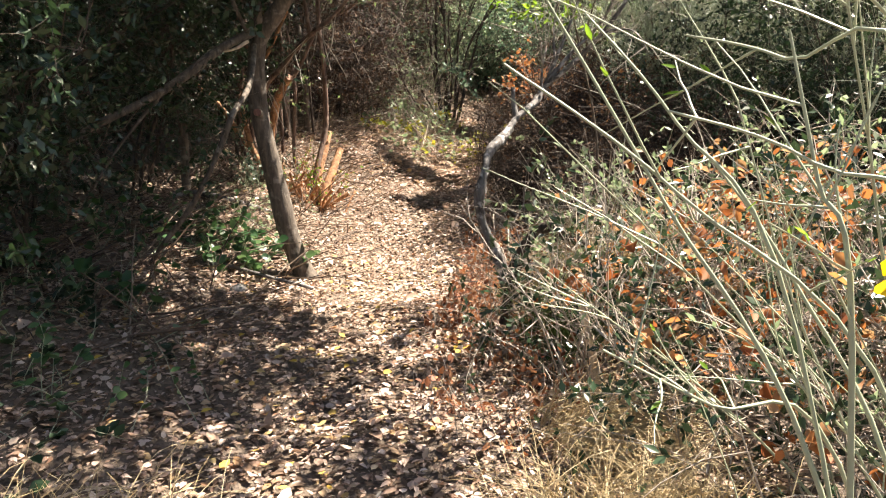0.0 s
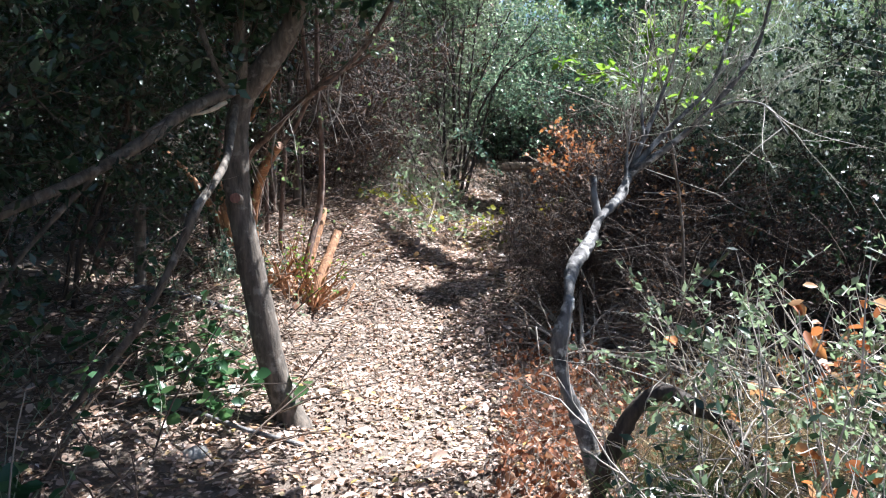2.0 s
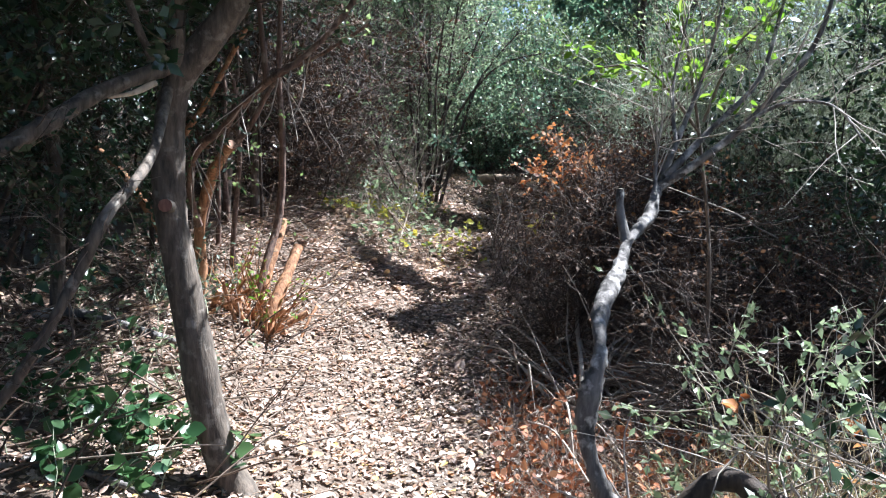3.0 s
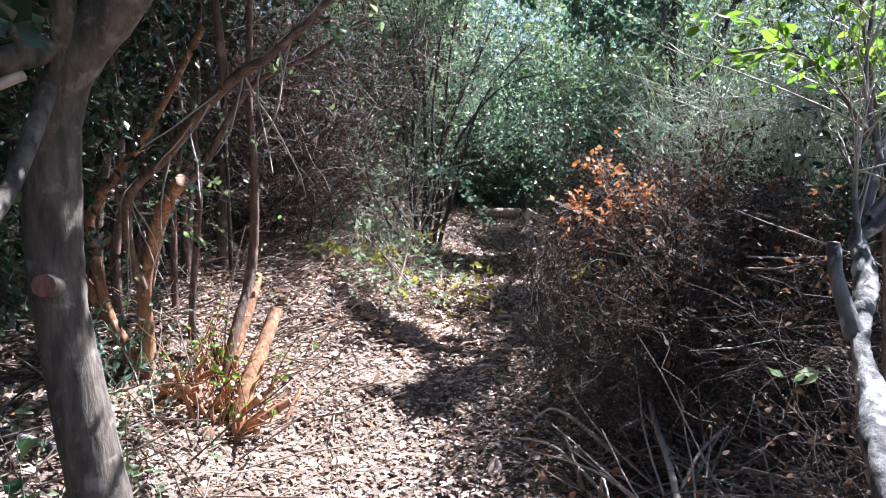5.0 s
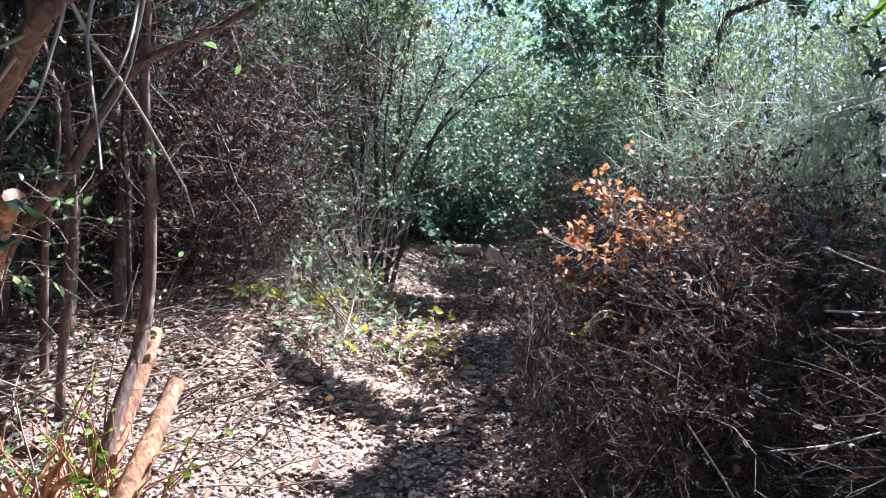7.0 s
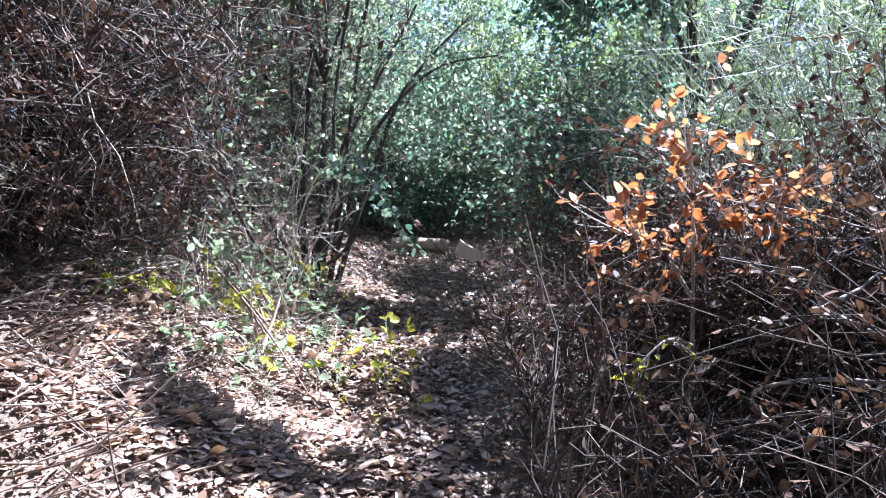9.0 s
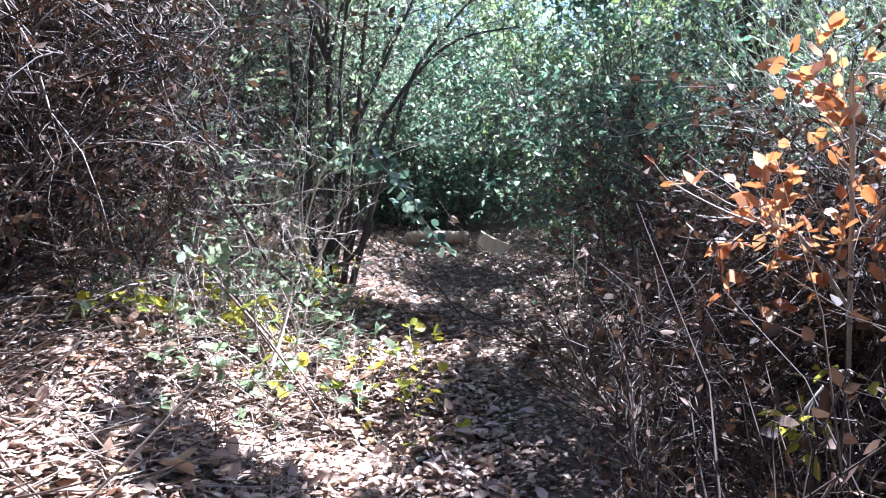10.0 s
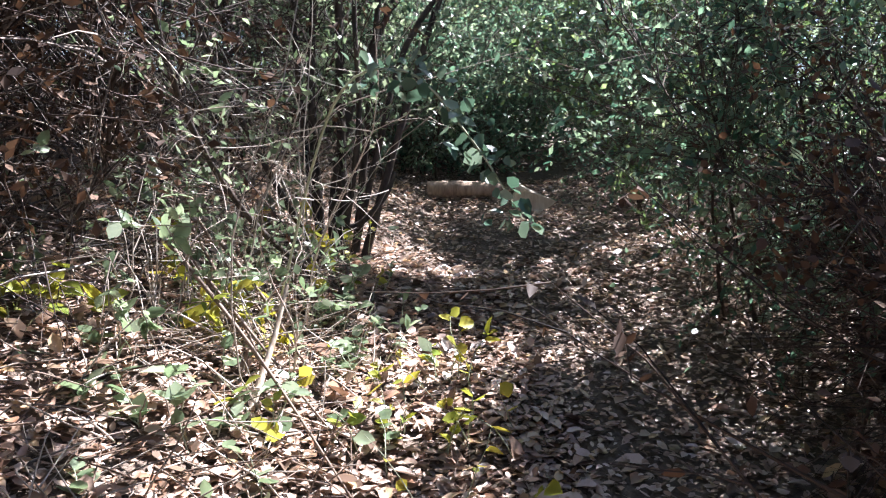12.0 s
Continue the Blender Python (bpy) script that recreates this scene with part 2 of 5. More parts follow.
def blades(C, D, size, width=0.5, fold=0.35, six=False, up=0.5):
    """Leaves that sit at C and point along D, each folded a little along its midrib."""
    n = len(C)
    D = unit(D)
    N = unit(rng.normal(0, 1, (n, 3)) + np.array([0, 0, up * 2]))
    S = unit(np.cross(D, N))
    N = np.cross(S, D)
    L = np.broadcast_to(np.asarray(size, float), (n,))[:, None]
    W = L * width * 0.5 * rng.uniform(0.75, 1.2, (n, 1))
    F = fold * W * rng.uniform(-0.4, 1.5, (n, 1))
    if not six:
        V = np.stack([C, C + D * L * 0.45 + S * W + N * F, C + D * L, C + D * L * 0.45 - S * W + N * F], 1)
        b = np.arange(n)[:, None] * 4
        faces = np.concatenate([b + [0, 1, 2], b + [0, 2, 3]])
        return V.reshape(-1, 3), faces
    cur = N * L * rng.uniform(-0.25, 0.1, (n, 1))
    V = np.stack([C, C + D * L * 0.3 + S * W + N * F, C + D * L * 0.68 + S * W * 0.8 + N * F + cur * 0.4, C + D * L + cur,
                  C + D * L * 0.68 - S * W * 0.8 + N * F + cur * 0.4, C + D * L * 0.3 - S * W + N * F], 1)
    b = np.arange(n)[:, None] * 6
    return V.reshape(-1, 3), np.concatenate([b + [0, 1, 2, 3], b + [0, 3, 4, 5]])


def stuff(ob):
    return tagged(ob, kind="stuff")


def single_leaves(parent, name, C, D, size, material, wide=0.6, holders=None):
    """Leaves that can be told apart: objects of their own on four shared blades."""
    shapes = []
    for k in range(4):
        V, F = blades(np.zeros((1, 3)), np.array([[1.0, 0, 0]]), 1.0, wide * (0.85 + 0.1 * k), 0.4, True, 9)
        me = mesh_np(name, V, F, False)
        me.materials.append(material)
        shapes.append(me)
    base = Vector(parent.location)
    for i, (c, d) in enumerate(zip(C, D)):
        ob = new(name, shapes[i % 4])
        turn = Vector(d).to_track_quat("X", "Z").to_matrix().to_4x4() @ Matrix.Rotation(rng.uniform(-1.2, 1.2), 4, "X")
        ob.matrix_basis = Matrix.Translation(Vector(c) - base) @ turn @ Matrix.Scale(size * rng.uniform(0.6, 1.3), 4)
        ob.parent = holders[i % len(holders)] if holders else parent


# ---- ground ----
def path_x(y):
    """The middle of the trodden path."""
    return np.interp(y, [-3, 0, 2, 4, 7, 10, 12, 14, 18], [1.9, 1.5, 0.95, 0.4, 0.3, 0.3, 0.5, 0.65, 0.4])


def ground_z(x, y):
    x, y = np.asarray(x, float), np.asarray(y, float)
    z = np.interp(y, [-60, 3, 5, 7, 8, 9, 10, 11, 12, 13, 14, 15, 18, 24, 400], [-0.05, -0.02, -0.06, -0.03, 0.1, 0.21, 0.33, 0.48, 0.66, 0.82, 0.97, 1.13, 1.6, 2.2, 2.2])
    d = path_x(y) - x
    left = np.clip(d - 0.25, 0, 3.0) * np.clip((y + 1) / 4, 0.25, 1)
    right = np.clip(-d - 0.5, 0, 3.0)
    z = z + (0.2 * left + 0.1 * np.minimum(left, 1.6) ** 2) * np.interp(y, [8, 9.6, 13, 16], [1, 1.3, 1.3, 1]) + 0.05 * right
    return z + 0.025 * np.sin(3.1 * x + 1.7 * y) + 0.02 * np.sin(5.3 * y - 2.2 * x + 1)


def clear_of_path(P, wide=0.42):
    """Which lines leave the walked way free."""
    y = P[..., 1]
    off = np.abs(P[..., 0] - np.interp(y, [-1, 0, 1, 2, 3, 4, 6, 8, 9], [1.9, 1.57, 1.1, 0.86, 0.55, 0.27, 0.36, 0.06, 0.1]))
    inside = (off < wide) & (y > -1.2) & (y < 8.6) & (P[..., 2] < 2.15)
    side = P[..., 0] - path_x(y)
    ahead = (side > -np.interp(y, [8.6, 11, 14], [0.36, 0.4, 0.62])) & (side < np.interp(y, [8.6, 9.6, 12, 14], [0.6, 0.75, 0.6, 0.62])) & (y >= 8.6) & (y < 14.7) & (P[..., 2] < np.interp(y, [8.6, 12, 14], [0.9, 1.5, 2.1]))
    return ~(inside | ahead).any(axis=1)


def build_ground():
    ys = np.concatenate([np.linspace(-300, -8, 12)[:-1], np.linspace(-8, 22, 260), np.linspace(22, 400, 14)[1:]])
    xs = np.concatenate([np.linspace(-300, -9, 12)[:-1], np.linspace(-9, 9, 170), np.linspace(9, 300, 12)[1:]])
    X, Y = np.meshgrid(xs, ys)
    Z = ground_z(X, Y)
    V = np.stack([X, Y, Z], -1).reshape(-1, 3)
    near = (np.abs(V[:, 0]) < 9) & (V[:, 1] > -8) & (V[:, 1] < 22)
    V[near, 2] += rng.normal(0, 0.006, near.sum())
    idx = np.arange(len(V)).reshape(X.shape)
    F = np.stack([idx[:-1, :-1], idx[:-1, 1:], idx[1:, 1:], idx[1:, :-1]], -1).reshape(-1, 4)
    return tagged(part_np("ground", (V, F), SOIL), "brown woodland soil with a trodden path through it", "ground", kind="structure")


ground = build_ground()


def litter(n, xr, yr, size, name, label):
    x, y = rng.uniform(*xr, n), rng.uniform(*yr, n)
    C = np.stack([x, y, ground_z(x, y) + rng.uniform(0.004, 0.03, n)], -1)
    D = rng.normal(0, 1, (n, 3)) * [1, 1, 0.22]
    s = size * rng.lognormal(0, 0.35, n)
    ob = part_np(name, blades(C, D, s, 0.55, 0.45, True, up=2.2), LITTER, None, smooth=False)
    return tagged(ob, label, "leaf litter", kind="stuff")


litter(88000, (-2.4, 2.4), (1.2, 12.5), 0.032, "leaf_litter", "thick carpet of dry pale brown fallen leaves on the path")
litter(16000, (-1.6, 2.6), (12.3, 15.5), 0.036, "leaf_litter", "dry brown fallen leaves on the rising path")
litter(15000, (-1.9, 0.7), (9.0, 12.6), 0.05, "leaf_litter", "curled pale brown fallen leaves on the slope")
litter(26000, (-6, 5), (-3, 18), 0.045, "leaf_litter", "scattered dry brown fallen leaves under the shrubs")


# ---- shrubs ----
def shrub(name, label, category, x, y, height, spread, stems=14, twigs=500, sprays=0, leaves=0, leaf=0.03, leaf_m=None, twig_m=None, bark=None,
          base=0.25, lean=(0, 0), stem_r=0.012, twig_len=0.5, droop=0.0, wander=0.16, leaf_lo=0.0, group="", wide=0.5, free=0.42, up=0.5, six=False, low=0.25, twig_r=0.0032, leaf_from=0.0):
    """A many-stemmed shrub: stems from one foot, twigs on them, finer sprays on those, and leaves."""
    z = float(ground_z(x, y))
    ob = thing(name, label, category, x, y, z, group)
    a = rng.uniform(0, 2 * np.pi, stems)
    r = base * np.sqrt(rng.uniform(0, 1, stems))
    start = np.stack([x + r * np.cos(a), y + r * np.sin(a), np.zeros(stems)], -1)
    start[:, 2] = ground_z(start[:, 0], start[:, 1]) - 0.03
    tilt = spread / height * rng.uniform(0.1, 1.0, stems)
    way = np.stack([np.cos(a) * tilt + lean[0], np.sin(a) * tilt + lean[1], np.ones(stems)], -1)
    S = grow(start, way, height * rng.uniform(0.75, 1.1, stems) * np.sqrt(1 + tilt**2), 9, wander * 0.7, droop * 0.3)
    S = S[clear_of_path(S, free)]
    if len(S) == 0:
        S = grow(start[:1], np.array([[0, 0, 1.0]]), [height], 9, 0.05)
    for one, r in zip(S, stem_r * rng.uniform(0.5, 1.3, len(S))):
        part_np("stem", hang(ob, tubes(one[None], taper(one[None], r, stem_r * 0.2), 5)), bark or BARK, ob)
    C, D = sample(S, twigs, low, 1.0)
    T = grow(C, unit(rng.normal(0, 1, (twigs, 3)) + [lean[0], lean[1], 0.25]) + 0.45 * D, twig_len * rng.uniform(0.4, 1.3, twigs), 5, wander, droop)
    T = T[clear_of_path(T, free)]
    lines = [T]
    parts_ = [tubes(T, taper(T, twig_r * rng.uniform(0.6, 1.4, len(T))), 3)]
    if sprays:
        C, D = sample(T, sprays, 0.2, 1.0)
        U = grow(C, rng.normal(0, 0.8, (sprays, 3)) + D, twig_len * 0.4 * rng.uniform(0.4, 1.3, sprays), 4, wander, droop)
        U = U[clear_of_path(U, free)]
        k0 = len(parts_[0][0])
        v, f = tubes(U, taper(U, twig_r * 0.55), 3)
        parts_.append((v, f + k0))
        lines.append(U)
    stuff(part_np("twig_tangle", hang(ob, (np.concatenate([p[0] for p in parts_]), np.concatenate([p[1] for p in parts_]))), twig_m or TWIG, ob))
    if leaves:
        src = lines[-1]
        C, D = sample(src, leaves, leaf_lo, 1.0)
        ok = clear_of_path(C[:, None], free) & (C[:, 2] > z + leaf_from * height)
        C, D = C[ok], D[ok]
        D = unit(D * 0.6 + rng.normal(0, 0.7, (len(C), 3)))
        stuff(part_np("foliage", hang(ob, blades(C, D, leaf * rng.uniform(0.55, 1.35, len(C)), wide, 0.3, six, up)), leaf_m or GREEN_SHADE, ob, smooth=False))
    return ob


def limb(parent, name, pts, r0, r1, material, sides=9, steps=6, knob=0.08, label="", cut=False, cut_m=None):
    """A round limb along a smooth line through a few points, with an uneven girth."""
    pts = np.array(pts, float)
    t = np.arange(len(pts))
    u = np.linspace(0, len(pts) - 1, (len(pts) - 1) * steps + 1)
    k = np.clip(u.astype(int), 0, len(pts) - 2)
    f = (u - k)[:, None]
    p0, p1, p2, p3 = pts[np.maximum(k - 1, 0)], pts[k], pts[k + 1], pts[np.minimum(k + 2, len(pts) - 1)]
    P = 0.5 * (2 * p1 + (p2 - p0) * f + (2 * p0 - 5 * p1 + 4 * p2 - p3) * f**2 + (3 * p1 - p0 - 3 * p2 + p3) * f**3)
    R = np.interp(u, [0, len(pts) - 1], [r0, r1]) * (1 + knob * np.sin(u * 2.3 + r0 * 90) + rng.normal(0, knob * 0.35, len(u)))
    V, F = tubes(P[None], R[None], sides)
    V = V + rng.normal(0, r0 * knob * 0.35, V.shape)
    ob = part_np(name, hang(parent, (V, F)), material, parent, label)
    if cut:
        ring = V[-sides:]
        mid = ring.mean(0)
        out = unit((P[-1] - P[-2])[None])[0]
        disc = np.concatenate([ring + out * 0.002, [mid + out * 0.006]])
        faces = np.array([[i, (i + 1) % sides, sides] for i in range(sides)])
        part_np("cut_face", (disc - np.array(parent.location), faces), cut_m or CUT, ob, "pale sawn end", smooth=False)
    return P


def twigs_on(parent, lines, n, length, material, r=0.003, droop=0.0, up=0.3, wander=0.18, lo=0.2, name="twig_tangle", sprays=0):
    P = [np.asarray(l) for l in lines]
    C, D = zip(*[sample(p[None], max(1, n // len(P)), lo, 1.0) for p in P])
    C, D = np.concatenate(C), np.concatenate(D)
    T = grow(C, rng.normal(0, 0.7, C.shape) + D * 0.8 + [0, 0, up], length * rng.uniform(0.35, 1.3, len(C)), 6, wander, droop)
    T = T[clear_of_path(T, 0.35)]
    V, F = tubes(T, taper(T, r * rng.uniform(0.6, 1.4, len(T))), 4)
    if sprays:
        C, D = sample(T, sprays, 0.2, 1)
        U = grow(C, rng.normal(0, 0.6, C.shape) + D, length * 0.4 * rng.uniform(0.4, 1.3, sprays), 4, wander, droop)
        U = U[clear_of_path(U, 0.35)]
        v, f = tubes(U, taper(U, r * 0.5), 3)
        F = np.concatenate([F, f + len(V)])
        V = np.concatenate([V, v])
        T = U
    stuff(part_np(name, hang(parent, (V, F)), material, parent))
    return T


def leaves_on(parent, T, n, size, material, wide=0.5, lo=0.2, six=False, up=0.5, name="foliage", one=False):
    C, D = sample(T, n, lo, 1.0)
    ok = clear_of_path(C[:, None], 0.35)
    C, D = C[ok], D[ok]
    if one:
        return single_leaves(parent, name, C, unit(D * 0.6 + rng.normal(0, 0.7, C.shape)), size, material, wide)
    part_np(name, hang(parent, blades(C, unit(D * 0.6 + rng.normal(0, 0.7, C.shape)), size * rng.uniform(0.55, 1.35, len(C)), wide, 0.35, six, up)), material, parent, smooth=False)["kind"] = "stuff"


# ---- the leaning tree beside the path ----
tree = thing("tree", "small leaning tree with smooth grey-brown bark and a sawn-off limb", "tree", -0.42, 5.28, float(ground_z(-0.42, 5.28)))
TY = 5.3
TRUNK = [(-0.42, 5.3, 0.02), (-0.5, 5.3, 0.2), (-0.57, 5.3, 0.45), (-0.62, 5.3, 0.78), (-0.68, TY, 1.18), (-0.71, TY, 1.42), (-0.7, TY, 1.7), (-0.65, TY, 1.93), (-0.5, TY, 2.12), (-0.36, TY, 2.3), (-0.24, TY, 2.6), (0.0, TY, 3.2), (0.3, 5.4, 3.9)]
tl = [limb(tree, "trunk", TRUNK, 0.086, 0.046, BARK, 14, 8, 0.05)]
tl.append(limb(tree, "limb", [(-0.68, TY, 1.86), (-0.62, 5.25, 2.05), (-0.6, 5.2, 2.32), (-0.62, 5.15, 2.7), (-0.8, 5.0, 3.4)], 0.038, 0.02, BARK, 9))
lower = limb(tree, "limb", [(-0.66, 5.25, 2.0), (-0.83, 5.02, 1.88), (-0.94, 4.8, 1.74), (-1.1, 4.65, 1.61), (-1.23, 4.5, 1.52), (-1.41, 4.35, 1.42), (-1.62, 4.2, 1.28), (-1.9, 4.0, 1.0)], 0.036, 0.018, BARK, 9, label="bare grey limb that droops from the trunk")
limb(tree, "limb", [(-1.1, 4.65, 1.61), (-1.25, 4.55, 1.42), (-1.42, 4.45, 1.2), (-1.62, 4.3, 0.85)], 0.016, 0.007, BARK, 7)
limb(tree, "limb", [(-0.68, 5.2, 1.98), (-0.72, 5.15, 2.1), (-0.78, 5.15, 2.28), (-0.83, 5.15, 2.45), (-0.85, 5.1, 2.75)], 0.02, 0.012, BARK, 7)
knee = limb(tree, "limb", [(-0.67, 5.25, 1.9), (-0.61, 4.95, 1.62), (-0.6, 4.6, 1.43), (-0.67, 4.55, 1.26), (-0.78, 4.5, 1.04), (-0.94, 4.5, 0.82), (-1.19, 4.5, 0.55), (-1.4, 4.5, 0.3)], 0.022, 0.018, BARK, 8)
limb(tree, "branch_stub", [(-0.69, 5.28, 1.4), (-0.685, 5.22, 1.41), (-0.68, 5.195, 1.415)], 0.034, 0.028, BARK, 10, 3, 0.03, "short stub of a sawn-off branch", True, CUT_RED)
limb(tree, "branch_stub", [(-0.7, 5.2, 1.93), (-0.76, 5.12, 1.88), (-0.83, 5.06, 1.86)], 0.014, 0.008, CUT_OLD, 7, 3, 0.1, "torn pale branch stub", True)
for dx, tip in ((0.3, (0.9, 5.0, 4.2)), (-0.2, (-1.4, 4.3, 4.4)), (0.0, (-0.2, 6.6, 4.4)), (0.1, (0.2, 4.2, 4.0))):
    tl.append(limb(tree, "limb", [(-0.24 + dx * 0.4, TY, 2.7 + dx), ((tip[0] - 0.2) / 2, (tip[1] + TY) / 2, 3.5), tip], 0.03, 0.012, BARK, 8))
# Added limbs above the view, placed to shade the foreground and the bank.
for tip in ((1.5, 4.1, 3.2), (0.7, 3.9, 3.2), (0.05, 9.7, 3.9), (-0.6, 10.0, 3.9), (-0.35, 9.2, 3.9), (1.1, 4.5, 3.2), (0.3, 3.5, 3.2), (0.7, 5.0, 3.4), (-0.3, 3.9, 3.3), (1.6, 3.2, 3.1), (0.9, 3.4, 3.0), (2.2, 2.8, 3.3), (-0.4, 7.6, 3.6), (0.0, 8.0, 3.8), (-0.2, 6.9, 3.4), (-0.9, 8.4, 3.8), (-0.8, 7.3, 3.5), (-0.6, 6.2, 3.8), (0.2, 7.0, 4.2), (-1.2, 6.6, 4.2), (-0.4, 5.6, 4.4), (2.3, 5.3, 3.4), (1.3, 4.4, 3.1), (0.5, 4.3, 3.0), (-0.9, 4.4, 3.4), (1.5, 6.0, 3.6), (2.6, 4.3, 3.2)):
    tl.append(limb(tree, "limb", [(0.0, TY, 3.2), (tip[0] * 0.5, (tip[1] + TY) / 2, 3.35), tip], 0.025, 0.01, BARK, 8))
T1 = twigs_on(tree, tl[1:] + [tl[0][60:]], 950, 0.75, TWIG_DARK, 0.004, 0.01, 0.25, sprays=3200)
leaves_on(tree, T1, 58000, 0.065, GREEN_SHADE, 0.55, name="shading_crown")
# Extra unseen foliage that thickens the cast shade.
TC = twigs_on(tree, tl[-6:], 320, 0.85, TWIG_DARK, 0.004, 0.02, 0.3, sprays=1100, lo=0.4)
leaves_on(tree, TC, 11000, 0.07, GREEN_SHADE, 0.6, name="shading_crown")
twigs_on(tree, [lower, knee], 60, 0.35, TWIG, 0.0028, -0.05, 0.0, sprays=60)

# ---- coppiced shrub with sawn stems ----
cop = thing("coppiced_shrub", "cut-back shrub with sawn orange-brown stems beside the path", "shrub", -1.2, 7.5, float(ground_z(-1.2, 7.5)))
B = (-1.15, 7.5, 0.3)
CO = [
    ([(-1.42, 7.4, 0.3), (-1.5, 7.4, 0.55), (-1.5, 7.4, 0.8), (-1.47, 7.35, 1.12), (-1.34, 7.25, 1.43), (-1.16, 7.0, 1.58), (-1.02, 6.85, 1.68)], 0.052, 0.04, True),
    ([(-0.98, 7.25, 0.15), (-0.96, 7.4, 0.45), (-0.92, 7.6, 0.66), (-0.88, 7.84, 0.88)], 0.058, 0.046, True),
    ([(-1.17, 7.6, 0.3), (-1.16, 7.9, 0.66), (-1.12, 8.1, 0.94), (-1.13, 8.25, 1.04)], 0.05, 0.042, True),
    ([(-1.2, 7.6, 0.3), (-1.14, 7.8, 0.74), (-1.08, 8.0, 1.14), (-1.04, 8.0, 1.75), (-1.06, 8.0, 2.17), (-1.04, 8.0, 2.58), (-1.0, 8.0, 3.4)], 0.04, 0.018, False),
    ([(-1.5, 8.0, 0.4), (-1.48, 8.0, 0.89), (-1.42, 8.0, 1.4), (-1.4, 8.0, 1.65), (-1.45, 8.05, 2.2)], 0.028, 0.018, False),
    ([(-1.5, 7.4, 0.35), (-1.57, 7.4, 0.67), (-1.71, 7.4, 0.93), (-1.78, 7.4, 1.31), (-1.77, 7.4, 1.53), (-1.59, 7.4, 1.75), (-1.4, 7.4, 2.0), (-1.1, 7.4, 2.5)], 0.042, 0.02, False),
    ([(-1.5, 7.4, 0.4), (-1.6, 7.4, 0.7), (-1.84, 7.4, 1.12), (-2.05, 7.3, 1.51), (-2.35, 7.3, 1.76)], 0.042, 0.025, False),
    ([(-1.46, 7.3, 1.1), (-1.42, 7.1, 1.35), (-1.2, 6.7, 1.62), (-0.93, 6.5, 1.78), (-0.74, 6.3, 1.9), (-0.46, 6.0, 2.02), (-0.3, 6.0, 2.12), (-0.1, 6.1, 2.35), (0.1, 6.2, 2.7)], 0.03, 0.015, False),
    ([(-1.46, 7.38, 1.1), (-1.34, 7.32, 1.45), (-1.2, 7.3, 1.64), (-1.05, 7.3, 1.82), (-0.9, 7.3, 2.07), (-0.77, 7.3, 2.2), (-0.52, 7.3, 2.31), (-0.2, 7.3, 2.5)], 0.03, 0.012, False),
    ([(-0.5, 6.03, 2.0), (-0.5, 6.0, 2.15), (-0.52, 6.0, 2.45), (-0.5, 6.0, 2.9)], 0.02, 0.012, False),
    ([(-1.05, 7.3, 0.22), (-0.85, 7.3, 0.36), (-0.68, 7.35, 0.46)], 0.03, 0.026, True),
    ([(-1.1, 7.3, 0.25), (-0.95, 7.25, 0.3), (-0.78, 7.15, 0.36)], 0.02, 0.016, True),
    ([(-1.15, 7.35, 0.2), (-1.08, 7.15, 0.33), (-1.03, 7.05, 0.38)], 0.034, 0.036, True),
    ([(-1.44, 7.35, 0.42), (-1.34, 7.25, 0.55), (-1.28, 7.2, 0.64)], 0.024, 0.02, True),
    ([(-1.9, 7.9, 0.5), (-1.92, 7.9, 1.2), (-1.85, 7.9, 1.8), (-1.9, 7.9, 2.6)], 0.04, 0.03, False),
    ([(-2.1, 8.1, 0.5), (-2.15, 8.1, 1.3), (-2.05, 8.1, 2.0), (-2.2, 8.1, 2.8)], 0.05, 0.035, False),
]
cl = []
for i, (pts, r0, r1, cut) in enumerate(CO):
    cl.append(limb(cop, "sawn_stem" if cut else "stem", pts, r0 * 0.9, r1 * 0.9, BARK_RED if (cut or i in (5, 6)) else BARK_WARM, 10, 6, 0.07, "orange-brown sawn-off stem" if cut else "", cut))
for i in range(20):
    x, y = B[0] + rng.normal(0.05, 0.14), B[1] + rng.normal(-0.12, 0.12)
    z, l = float(ground_z(x, y)), rng.uniform(0.12, 0.42)
    d = unit(np.array([rng.normal(0.35, 0.5), rng.normal(-0.3, 0.4), rng.uniform(0.35, 1.0)]))
    e = np.array([x, y, z]) + d * l
    limb(cop, "sawn_stem", [(x, y, z - 0.03), tuple((np.array([x, y, z]) + e) / 2 + rng.normal(0, 0.01, 3)), tuple(e)], rng.uniform(0.009, 0.022), rng.uniform(0.008, 0.018), BARK_RED, 8, 4, 0.07, "orange-brown sawn-off stem", True)
C0 = np.array([B]) + rng.normal(0, 1, (70, 3)) * [0.16, 0.14, 0.02]
C0[:, 2] = ground_z(C0[:, 0], C0[:, 1]) + 0.02
T2 = grow(C0, rng.normal(0, 0.5, (70, 3)) + [0.25, -0.2, 0.8], rng.uniform(0.2, 0.7, 70), 6, 0.15)
for one in T2:
    part_np("shoot", hang(cop, tubes(one[None], taper(one[None], 0.006, 0.002), 5)), BARK_RED, cop)
leaves_on(cop, T2, 170, 0.038, FRESH_ONE, 0.6, name="leaf", one=True)
C0 = np.stack([rng.normal(-1.62, 0.14, 40), rng.normal(7.2, 0.14, 40), np.zeros(40)], -1)
C0[:, 2] = ground_z(C0[:, 0], C0[:, 1])
T2 = grow(C0, rng.normal(0, 0.4, (40, 3)) + [0, 0, 0.9], rng.uniform(0.25, 0.6, 40), 6, 0.15)
